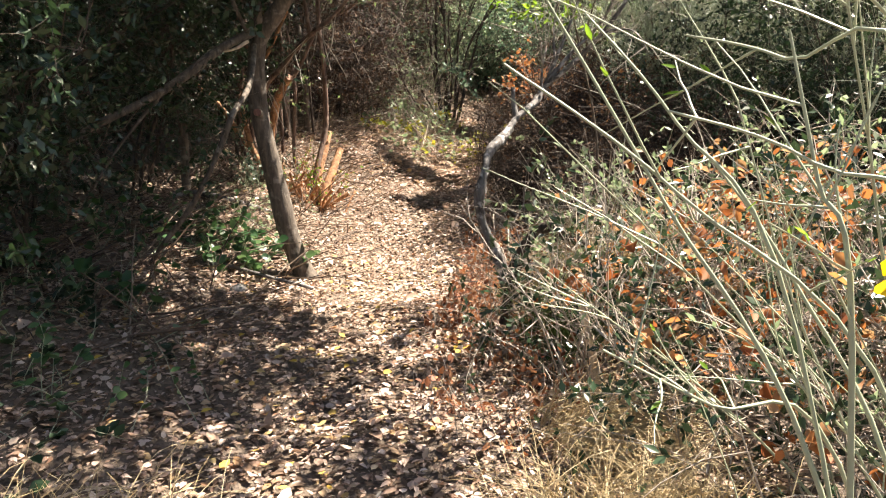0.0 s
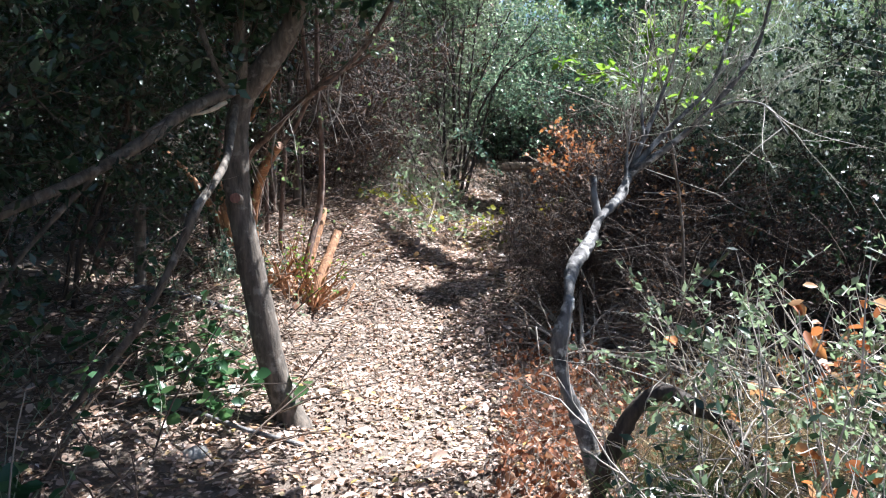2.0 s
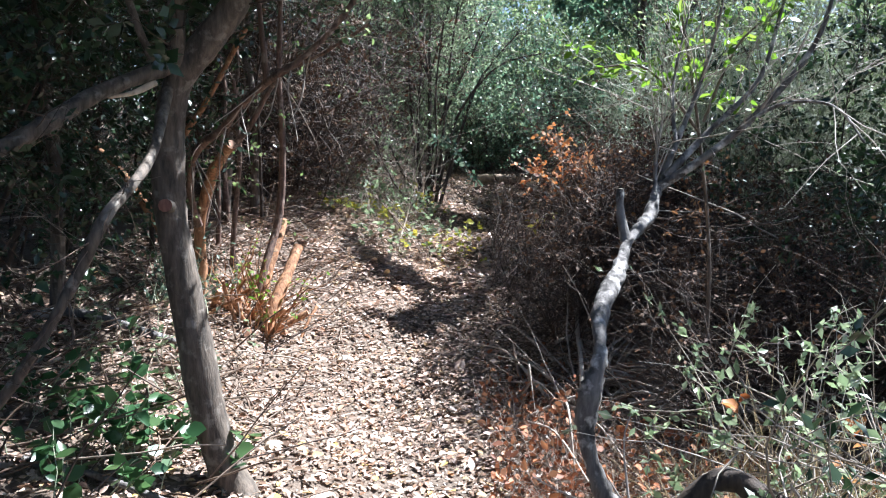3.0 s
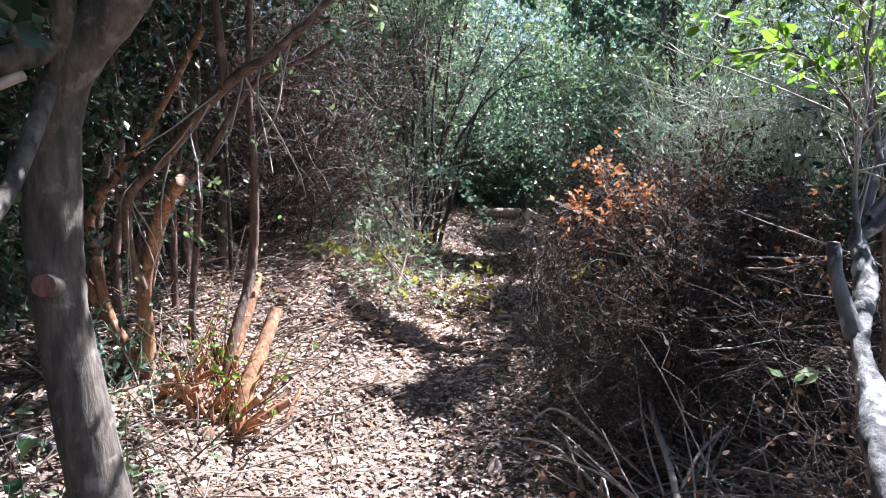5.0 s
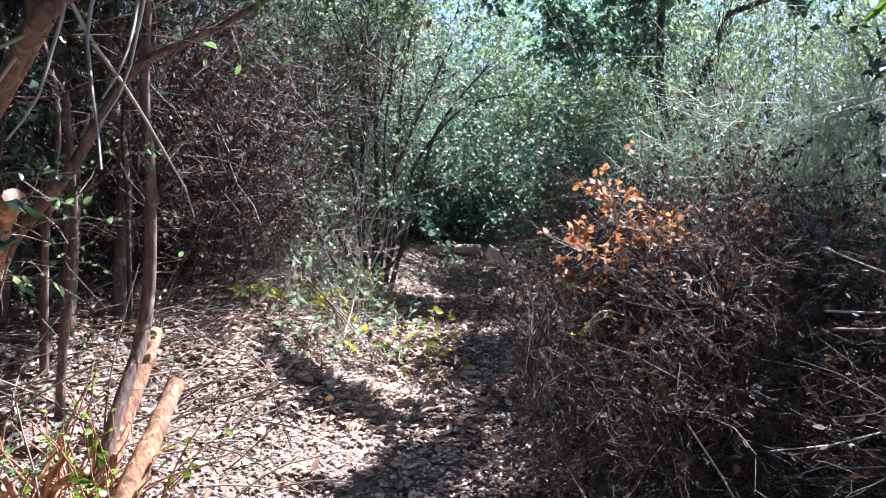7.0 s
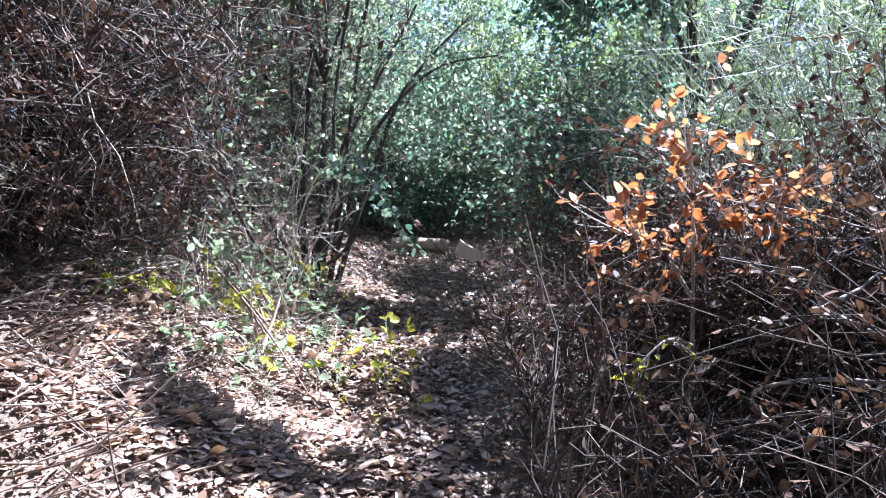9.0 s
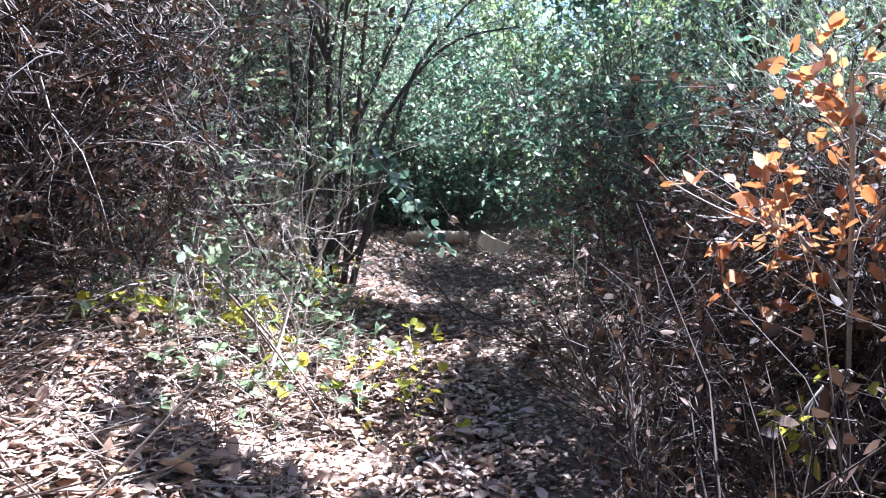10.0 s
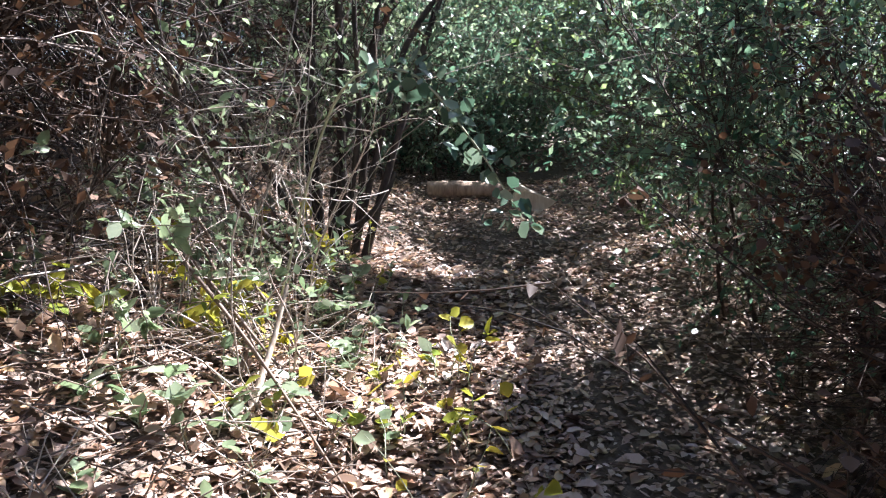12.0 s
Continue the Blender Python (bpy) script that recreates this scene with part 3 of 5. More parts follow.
stuff(part_np("shoot_tangle", hang(cop, tubes(T2, taper(T2, 0.004, 0.001), 4)), TWIG_GREEN, cop))
leaves_on(cop, T2, 260, 0.045, BLUE_ONE, 0.6, name="leaf", one=True)
C, D = sample(cl[7][None], 16, 0.15, 0.8)
for one in grow(C, rng.normal(0, 0.35, C.shape) + [0, 0, -0.8], rng.uniform(0.2, 0.6, len(C)), 7, 0.1):
    if one[-1, 0] < -0.25:
        part_np("dead_twig", hang(cop, tubes(one[None], taper(one[None], 0.0045, 0.002), 5)), TWIG_PALE, cop)
T3 = twigs_on(cop, [cl[3], cl[4], cl[5], cl[7], cl[0][18:]], 150, 0.4, TWIG, 0.0025, -0.03, 0.0, sprays=150)
leaves_on(cop, T3, 260, 0.035, GREEN_FRESH, 0.6, six=True, name="sprouting_leaves")

# ---- grey dead snag with a fan of twigs ----
snag = thing("dead_tree", "crooked dead grey tree with peeling bark and brittle twigs", "tree", 1.2, 4.5, float(ground_z(1.2, 4.5)))
SN = [(1.22, 4.5, -0.05), (1.2, 4.5, 0.2), (1.16, 4.5, 0.41), (1.09, 4.5, 0.58), (1.04, 4.5, 0.75), (1.05, 4.5, 0.88), (1.08, 4.52, 1.0), (1.1, 4.7, 1.11), (1.19, 4.95, 1.2), (1.26, 5.15, 1.3), (1.37, 5.35, 1.38), (1.44, 5.55, 1.49)]
limb(snag, "trunk", SN, 0.037, 0.022, BARK_GREY, 14, 8, 0.2)
limb(snag, "branch_stub", [(1.25, 5.15, 1.29), (1.23, 5.2, 1.41), (1.23, 5.23, 1.5)], 0.022, 0.016, BARK_GREY, 8, 4, 0.08, "pale broken stub", True, CUT_OLD)
sl = []
for pts, r in (([(1.44, 5.55, 1.49), (1.61, 5.7, 1.87), (1.72, 5.8, 2.18), (1.81, 5.9, 2.6)], 0.016), ([(1.44, 5.55, 1.49), (1.69, 5.5, 1.68), (1.9, 5.5, 1.89), (2.06, 5.5, 2.12), (2.13, 5.5, 2.39), (2.2, 5.5, 2.8)], 0.022),
               ([(1.47, 5.55, 1.54), (1.68, 5.6, 1.76), (1.9, 5.7, 1.98), (2.01, 5.8, 2.29), (2.1, 5.8, 2.7)], 0.018), ([(1.69, 5.5, 1.68), (1.87, 5.4, 1.84), (2.06, 5.3, 1.84), (2.15, 5.2, 1.69)], 0.01),
               ([(1.42, 5.5, 1.47), (1.43, 5.55, 1.62), (1.46, 5.6, 1.78)], 0.011), ([(1.52, 5.6, 1.7), (1.52, 5.7, 1.95), (1.6, 5.8, 2.3)], 0.01)):
    sl.append(limb(snag, "branch", pts, r, 0.004, BARK_GREY, 7, 6, 0.08))
T4 = twigs_on(snag, sl, 84, 0.65, TWIG_PALE, 0.0028, 0.0, 0.5, 0.12, 0.15, sprays=150)
leaves_on(snag, T4, 500, 0.022, GREEN_PALE, 0.4)
fallen = thing("fallen_branch", "dark arching rotten branch lying against the dead tree", "branch", 1.3, 4.4, float(ground_z(1.3, 4.4)))
limb(fallen, "bough", [(1.18, 4.45, 0.02), (1.23, 4.42, 0.3), (1.28, 4.4, 0.44), (1.35, 4.4, 0.58), (1.46, 4.4, 0.66), (1.57, 4.35, 0.62), (1.68, 4.3, 0.58), (1.8, 4.25, 0.4), (1.9, 4.2, 0.05)], 0.04, 0.03, BARK_DARK, 9, 6, 0.1)

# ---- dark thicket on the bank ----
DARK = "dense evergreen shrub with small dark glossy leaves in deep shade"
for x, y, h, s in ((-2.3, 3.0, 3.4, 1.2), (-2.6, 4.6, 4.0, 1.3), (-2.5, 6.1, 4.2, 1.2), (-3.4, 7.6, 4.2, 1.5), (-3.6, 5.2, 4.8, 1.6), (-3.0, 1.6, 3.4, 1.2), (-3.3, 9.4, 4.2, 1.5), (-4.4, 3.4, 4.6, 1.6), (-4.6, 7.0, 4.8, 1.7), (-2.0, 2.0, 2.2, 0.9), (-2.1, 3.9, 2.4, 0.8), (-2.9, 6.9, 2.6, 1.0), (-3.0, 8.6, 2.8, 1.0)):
    shrub("evergreen_shrub", DARK, "shrub", x, y, h, s, 6, 420, 1500, 15000, 0.055, GREEN_SHADE, TWIG_DARK, BARK_DARK, 0.6, (0.04, 0), 0.018, 1.0, -0.03, 0.25, group="thicket on the bank", free=0.9, low=0.12)
# Crowns are thickened, and the last three trees added, to darken the bank.
for x, y, lx, h in ((-2.0, 6.4, 0.15, 4.4), (-2.6, 5.5, 0.2, 4.6), (-1.9, 8.9, 0.1, 4.2), (-2.5, 8.6, 0.05, 4.5), (-2.4, 3.8, 0.1, 4.4), (-2.3, 9.9, 0.25, 4.5), (-1.75, 9.25, 0.22, 4.6), (-2.9, 8.0, 0.3, 4.6)):
    t = thing("understorey_tree", "thin dark-barked tree in the shade of the thicket", "tree", x, y, float(ground_z(x, y)), "thin trees on the bank")
    z = float(ground_z(x, y))
    p = limb(t, "trunk", [(x, y, z - 0.05), (x + 0.06, y, z + 0.9), (x - 0.05, y + 0.05, z + 1.8), (x + lx, y, z + 2.8), (x + 2 * lx, y, h)], 0.05, 0.02, BARK, 9)
    q = twigs_on(t, [p[12:]], 150, 1.3, TWIG_DARK, 0.005, 0.0, 0.3, sprays=900)
    leaves_on(t, q, 12000, 0.06, GREEN_SHADE, 0.55, name="shading_crown")

for i in range(14):
    x, y = rng.uniform(-2.9, -1.55), rng.uniform(7.9, 9.6)
    z = float(ground_z(x, y))
    t = thing("sapling", "slender dark sapling stem behind the coppiced shrub", "tree", x, y, z, "saplings behind the coppice")
    p = limb(t, "stem", [(x, y, z - 0.04), (x + rng.normal(0, 0.08), y, z + 0.7), (x + rng.normal(0, 0.15), y, z + 1.5), (x + rng.normal(0.1, 0.25), y, z + 2.6)], rng.uniform(0.012, 0.032), 0.008, BARK_DARK if i % 3 else BARK_WARM, 7)
    q = twigs_on(t, [p[3:]], 22, 0.5, TWIG_DARK, 0.003, -0.03, 0.0, sprays=40)
    leaves_on(t, q, 60, 0.04, GREEN_SHADE, 0.55)

# ---- unseen shrubs added behind the start to close it in and cut bounced light ----
for x, y, hh in ((-3.4, -0.4, 3.0), (-2.6, -2.6, 3.2), (0.6, -4.6, 3.2), (3.4, -4.2, 3.0), (4.8, -1.8, 2.8), (5.2, 1.2, 2.6), (-5.2, 0.6, 4.0), (-0.9, -4.0, 3.0), (6.4, 3.4, 2.6)):
    shrub("evergreen_shrub", "unseen dark green shrub added round the start of the path to block light", "shrub", x, y, hh, 1.3, 6, 300, 1000, 7000, 0.07, GREEN_SHADE, TWIG_DARK, BARK_DARK, 0.6, (0, 0), 0.016, 0.9, -0.02, 0.25, group="shrubs round the start", free=0.8, low=0.0)

# ---- brown twiggy thicket behind the coppiced shrub ----
BRAKE = "tangle of thin bare brown twigs with a few small leaves"
for x, y, h, s, g in ((-1.6, 10.6, 2.1, 0.8, 0), (-2.0, 10.9, 2.6, 0.9, 0), (-1.6, 11.7, 2.5, 0.8, 0), (-1.9, 12.2, 3.0, 1.0, 1), (-2.8, 11.4, 3.0, 1.1, 0), (-1.2, 13.2, 3.1, 0.9, 1), (-2.4, 13.4, 3.4, 1.2, 1), (-3.6, 12.4, 3.6, 1.3, 1), (-2.4, 9.9, 2.5, 0.9, 0), (-2.0, 10.2, 1.9, 0.7, 0)):
    shrub("twiggy_shrub", BRAKE, "shrub", x, y, h, s, 10, 700, 900, 5200, 0.045, GREEN_PALE if g else BROWN_SHADE, TWIG_RED_SHADE, TWIG_DARK, 0.45, (0.06, -0.05), 0.009, 0.75, -0.03, 0.24, group="brown twiggy thicket", low=0.0, twig_r=0.005)

# ---- many-stemmed bush at the bend ----
bend = thing("hazel_bush", "many-stemmed bush with dark slender stems and small pale leaves", "shrub", -0.32, 12.2, float(ground_z(-0.32, 12.2)))
bl = []
for pts, r in (([(-0.34, 12.2, 0.7), (-0.34, 12.2, 1.28), (-0.24, 12.4, 1.85), (-0.03, 12.6, 2.37), (0.2, 12.8, 2.92), (0.5, 13.0, 3.6)], 0.03), ([(-0.3, 12.2, 0.7), (-0.3, 12.2, 1.28), (-0.33, 12.4, 2.33), (-0.34, 12.5, 3.31), (-0.3, 12.6, 4.2)], 0.03),
               ([(-0.36, 12.2, 0.7), (-0.5, 12.3, 1.4), (-0.6, 12.4, 2.4), (-0.65, 12.5, 3.6)], 0.025), ([(-0.28, 12.25, 0.7), (-0.1, 12.3, 1.5), (0.1, 12.5, 2.2), (0.6, 12.7, 2.8), (1.2, 12.9, 3.0)], 0.02),
               ([(-0.3, 12.1, 0.7), (-0.7, 11.8, 1.5), (-0.95, 11.6, 2.2), (-1.0, 11.5, 3.0)], 0.018), ([(-0.25, 12.3, 0.7), (-0.15, 12.4, 1.8), (-0.05, 12.6, 3.0), (0.1, 12.7, 4.0)], 0.022), ([(-0.22, 12.25, 0.7), (0.05, 12.4, 1.7), (0.35, 12.6, 2.6), (0.9, 12.8, 3.3)], 0.024), ([(-0.4, 12.25, 0.7), (-0.48, 12.3, 1.8), (-0.45, 12.4, 2.9), (-0.5, 12.5, 4.0)], 0.026), ([(-0.34, 12.15, 0.7), (-0.2, 12.1, 1.6), (-0.22, 12.1, 2.4), (-0.1, 12.0, 3.3)], 0.018), ([(-0.3, 12.0, 0.7), (-0.6, 11.3, 1.15), (-0.75, 10.8, 1.6), (-0.8, 10.5, 2.1)], 0.015)):
    bl.append(limb(bend, "stem", pts, r * 1.25, 0.008, BARK_DARK, 8))
T5 = twigs_on(bend, bl, 420, 0.6, TWIG_RED_SHADE, 0.0035, -0.01, 0.25, sprays=1500)
leaves_on(bend, T5, 4600, 0.042, GREEN_PALE, 0.55)
# High tops, mostly out of view, added to throw shade on the twiggy thicket.
top = [limb(bend, "stem", [(-0.34, 12.4, 2.6), tip0, tip1], 0.016, 0.006, BARK_DARK, 6) for tip0, tip1 in (((-0.4, 12.1, 3.3), (-0.3, 11.8, 3.9)), ((-0.6, 12.0, 3.4), (-0.8, 11.6, 4.0)), ((-0.1, 12.3, 3.4), (0.1, 12.2, 4.1)), ((-0.7, 12.3, 3.5), (-1.1, 12.0, 4.2)))]
T5 = twigs_on(bend, top, 110, 0.6, TWIG_DARK, 0.0035, 0.01, 0.3, lo=0.5, sprays=700)
leaves_on(bend, T5, 5600, 0.055, GREEN_PALE, 0.55, name="shading_crown")
low = limb(bend, "low_stub", [(-0.3, 12.15, 1.05), (-0.18, 12.1, 1.1), (-0.05, 12.15, 1.25), (0.0, 12.2, 1.38)], 0.022, 0.012, BARK_DARK, 7)

# ---- leafy wall at the end of the path ----
WALL = "tall leafy shrub with bluish green foliage lit from behind"
for x, y, h, s, m in ((-3.0, 15.5, 4.4, 1.5, 1), (-1.4, 15.0, 4.6, 1.4, 2), (-0.3, 15.8, 4.8, 1.3, 2), (0.6, 17.4, 2.5, 1.2, 0), (1.9, 17.2, 2.4, 1.2, 0), (3.2, 16.4, 3.2, 1.3, 1), (4.4, 15.4, 4.6, 1.6, 1), (6.0, 15.0, 4.6, 1.7, 1), (0.0, 19.0, 4.6, 1.8, 0), (2.4, 19.2, 4.4, 1.9, 1), (4.8, 18.6, 4.6, 2.0, 1), (-2.6, 18.6, 6.0, 1.9, 0), (-4.8, 16.6, 5.8, 2.0, 0), (7.4, 17.6, 5.0, 2.0, 1), (9.2, 15.6, 5.4, 2.0, 0), (-5.4, 13.0, 5.2, 1.8, 0), (-5.0, 10.0, 5.2, 1.8, 0), (-1.2, 17.4, 5.2, 1.6, 0), (1.2, 21.6, 5.4, 2.0, 0), (3.6, 22.0, 5.4, 2.0, 2), (-1.4, 20.8, 6.0, 2.0, 2), (-3.8, 20.6, 7.0, 2.2, 0)):
    far = y > 17 or abs(x) > 4
    shrub("leafy_shrub", WALL, "shrub", x, y, h - (0.8 if x > 3.5 else 0), s, 6, 420, 1500, 7500 if x > 3.5 else 13000, 0.09 if far else 0.065, (GREEN_BLUE, GREEN_FRESH, GREEN_PALE)[m], TWIG, BARK_DARK, 0.6, (0, -0.04), 0.016, 1.1, -0.02, 0.25, group="wall of shrubs at the end of the path", low=0.0)
shade = shrub("evergreen_shrub", "low bluish green bush hanging over the path's end", "shrub", 1.0, 15.9, 2.6, 0.9, 5, 420, 1400, 9000, 0.06, GREEN_BLUE, TWIG_DARK, BARK_DARK, 0.4, (-0.15, -0.1), 0.014, 0.8, -0.06, 0.25, low=0.0)
shrub("evergreen_shrub", "low bluish green bush at the bend of the path", "shrub", 0.1, 15.6, 2.2, 0.8, 5, 420, 1400, 9000, 0.06, GREEN_BLUE, TWIG_DARK, BARK_DARK, 0.4, (0.05, -0.1), 0.014, 0.8, -0.06, 0.25, low=0.0)
shrub("evergreen_shrub", "low bluish green bush behind the log", "shrub", 0.65, 16.2, 2.0, 0.8, 5, 420, 1400, 9000, 0.06, GREEN_BLUE, TWIG_DARK, BARK_DARK, 0.4, (0.0, -0.1), 0.014, 0.8, -0.06, 0.25, low=0.0)

# ---- shrubs on the sunny side ----
SUNNY = "tall broom-like shrub with fine grey-green stems"
for x, y, h, s, m in ((3.9, 9.0, 2.6, 1.0, 0), (3.2, 10.6, 3.0, 1.1, 1), (2.6, 12.2, 2.5, 0.8, 1), (4.4, 6.6, 2.8, 1.2, 0), (4.6, 9.6, 3.2, 1.3, 1), (4.2, 12.4, 3.6, 1.4, 1), (5.0, 4.9, 2.4, 1.0, 0), (2.1, 13.8, 2.4, 0.8, 1), (5.8, 11.4, 3.6, 1.5, 1), (6.2, 7.8, 3.2, 1.4, 0), (2.1, 11.6, 2.1, 0.6, 1), (2.4, 10.5, 2.0, 0.7, 1), (3.0, 8.6, 2.0, 0.7, 0), (2.7, 9.5, 2.1, 0.7, 0)):
    if m == 0:
        shrub("broom_shrub", SUNNY, "shrub", x, y, h, s, 40, 900, 1600, 2200, 0.028, GREEN_PALE, TWIG_GREEN, TWIG_GREEN, 0.35, (-0.05, 0), 0.008, 0.8, 0.06, 0.08, group="broom shrubs", up=0.8, wide=0.35)
    else:
        shrub("leafy_shrub", "dark green shrub with small glossy leaves and slender dark stems", "shrub", x, y, h, s, 7, 450, 1500, 4200 if x > 3 else 6500, 0.05, (GREEN_FRESH if x > 2.4 else GREEN_BLUE) if m == 1 else GREEN_SHADE, TWIG_DARK, BARK_DARK, 0.4, (-0.04, -0.03), 0.012, 0.8, -0.02, 0.24, group="shrubs on the sunny side", low=0.06)
for x, y, tops in ((2.15, 11.0, ((2.33, 11.0, 2.3), (2.3, 11.0, 3.6), (2.9, 11.1, 3.4))), (3.2, 14.0, ((3.2, 14.0, 2.4), (3.2, 14.1, 4.2), (3.96, 14.2, 3.7)))):
    z = float(ground_z(x, y))
    t = thing("forked_tree", "dark forked tree trunk among the shrubs", "tree", x, y, z)
    limb(t, "trunk", [(x, y, z - 0.05), (x + 0.02, y, 1.3), tops[0]], 0.09, 0.065, BARK_DARK, 10)
    a = limb(t, "limb", [tops[0], ((tops[0][0] + tops[1][0]) / 2 - 0.05, y, (tops[0][2] + tops[1][2]) / 2), tops[1]], 0.05, 0.02, BARK_DARK, 8)
    b = limb(t, "limb", [tops[0], ((tops[0][0] + tops[2][0]) / 2, y, (tops[0][2] + tops[2][2]) / 2 - 0.1), tops[2]], 0.045, 0.02, BARK_DARK, 8)
    q = twigs_on(t, [a, b], 90, 0.8, TWIG_DARK, 0.004, 0, 0.2, sprays=500)
    leaves_on(t, q, 1800, 0.045, GREEN_BLUE, 0.55, name="shading_crown")
    if x < 3:
        # Unseen overhead limbs, added to lay shade bands on the path and mound.
        over = [limb(t, "limb", [tops[1], (2.1, 10.7, 3.55), (1.9, 10.2, 3.5), (1.75, 9.85, 3.45)], 0.03, 0.01, BARK_DARK, 7),
                limb(t, "limb", [tops[1], (1.8, 11.0, 3.7), (1.2, 10.9, 3.65), (0.7, 11.2, 3.7)], 0.028, 0.01, BARK_DARK, 7),
                limb(t, "limb", [tops[2], (3.4, 10.4, 3.5), (3.6, 9.2, 3.5), (3.75, 7.9, 3.45)], 0.03, 0.01, BARK_DARK, 7),
                limb(t, "limb", [(3.52, 9.7, 3.5), (3.25, 9.1, 3.5), (2.95, 8.6, 3.45)], 0.02, 0.01, BARK_DARK, 7),
                limb(t, "limb", [tops[0], (2.3, 11.5, 3.2), (2.4, 11.9, 3.6), (2.5, 12.5, 3.7)], 0.03, 0.01, BARK_DARK, 7)]
        q = twigs_on(t, over, 200, 0.38, TWIG_DARK, 0.004, 0, 0.15, sprays=1200)
        leaves_on(t, q, 15500, 0.075, GREEN_BLUE, 0.6, name="shading_crown")
    else:
        # More limbs added overhead to shade the upper path.
        over = [limb(t, "limb", [tops[1], (2.8, 13.9, 4.1), (2.3, 13.6, 4.0), (1.8, 13.3, 3.9)], 0.03, 0.01, BARK_DARK, 7),
                limb(t, "limb", [tops[1], (2.9, 14.5, 4.2), (2.5, 14.9, 4.1), (2.1, 15.2, 4.1)], 0.03, 0.01, BARK_DARK, 7)]
        q = twigs_on(t, over, 110, 0.65, TWIG_DARK, 0.004, 0, 0.1, sprays=700)
        leaves_on(t, q, 9000, 0.075, GREEN_BLUE, 0.6, name="shading_crown")
plum = thing("plum_sapling", "sapling with bright yellow-green backlit leaves", "tree", 1.85, 6.2, float(ground_z(1.85, 6.2)))
pl = [limb(plum, "stem", [(1.85, 6.2, -0.05), (1.85, 6.15, 1.0), (1.72, 6.0, 1.75), (1.6, 5.95, 2.3)], 0.013, 0.006, BARK, 7), limb(plum, "stem", [(1.72, 6.0, 1.75), (1.45, 5.95, 2.05), (1.18, 5.9, 2.05)], 0.008, 0.004, BARK, 6), limb(plum, "stem", [(1.74, 6.0, 1.8), (1.85, 5.9, 2.15), (2.0, 5.8, 2.3)], 0.008, 0.004, BARK, 6)]
T6 = twigs_on(plum, [pl[0][12:], pl[1], pl[2]], 66, 0.3, TWIG_GREEN, 0.0025, -0.02, 0.1, lo=0.2)
leaves_on(plum, T6, 300, 0.055, FRESH_ONE, 0.55, name="leaf", one=True)

# ---- dead brush mound beside the path ----
MOUND = "mound of dead brown brushwood with withered leaves"
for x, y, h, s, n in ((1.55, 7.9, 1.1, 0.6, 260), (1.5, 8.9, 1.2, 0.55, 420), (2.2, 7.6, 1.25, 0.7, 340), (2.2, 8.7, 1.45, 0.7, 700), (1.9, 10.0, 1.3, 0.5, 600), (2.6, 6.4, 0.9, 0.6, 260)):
    # Twig and leaf colours here already carry the mound's shade.
    shrub("dead_brush", MOUND, "brushwood", x, y, h, s, 12, 900, 2600, n * 20, 0.028, BROWN_SHADE, TWIG_BRUSH_SHADE, TWIG_DARK, 0.45, (0.0, -0.02), 0.008, 0.65, -0.06, 0.25, group="mound of brushwood", low=0.45, free=0.5, twig_r=0.0034, leaf_from=0.6, six=True, wide=0.6)
# The tall ones are added to cast shade on the low shrubs and brushwood.
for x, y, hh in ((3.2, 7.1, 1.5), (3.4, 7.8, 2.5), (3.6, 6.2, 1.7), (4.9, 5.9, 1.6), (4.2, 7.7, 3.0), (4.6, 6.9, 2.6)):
    shrub("evergreen_shrub", "low dark green shrub in the shade of the broom", "shrub", x, y, hh, 0.7, 6, 420, 1300, 9500, 0.05, GREEN_SHADE, TWIG_DARK, BARK_DARK, 0.4, (0, 0), 0.012, 0.6, -0.03, 0.25, group="dark shrubs by the brushwood", low=0.0)
orange = thing("beech_branch", "spray of withered orange leaves on a bent twig", "branch", 1.15, 8.2, float(ground_z(1.15, 8.2)))
ol = [limb(orange, "stem", [(1.3, 8.4, 0.15), (1.28, 8.35, 0.9), (1.22, 8.25, 1.45), (1.15, 8.15, 1.75)], 0.009, 0.004, TWIG_PALE, 6), limb(orange, "stem", [(1.25, 8.3, 1.25), (1.1, 8.25, 1.42), (0.98, 8.22, 1.45)], 0.006, 0.003, TWIG_PALE, 6), limb(orange, "stem", [(1.26, 8.3, 1.1), (1.1, 8.1, 1.15), (1.0, 8.05, 1.08)], 0.005, 0.003, TWIG_PALE, 6), limb(orange, "stem", [(1.24, 8.3, 1.4), (1.3, 8.1, 1.55), (1.38, 8.0, 1.5)], 0.005, 0.003, TWIG_PALE, 6)]
T7 = twigs_on(orange, [ol[1], ol[0][11:], ol[3]], 84, 0.21, TWIG_PALE, 0.0022, -0.04, 0.05, lo=0.2)
leaves_on(orange, T7, 400, 0.038, ORANGE_ONE, 0.65, name="leaf", one=True)
T8 = twigs_on(orange, [ol[2]], 12, 0.14, TWIG_PALE, 0.002, -0.05, 0)
leaves_on(orange, T8, 22, 0.048, YELLOW_ONE, 0.5, name="yellow_leaf", one=True)
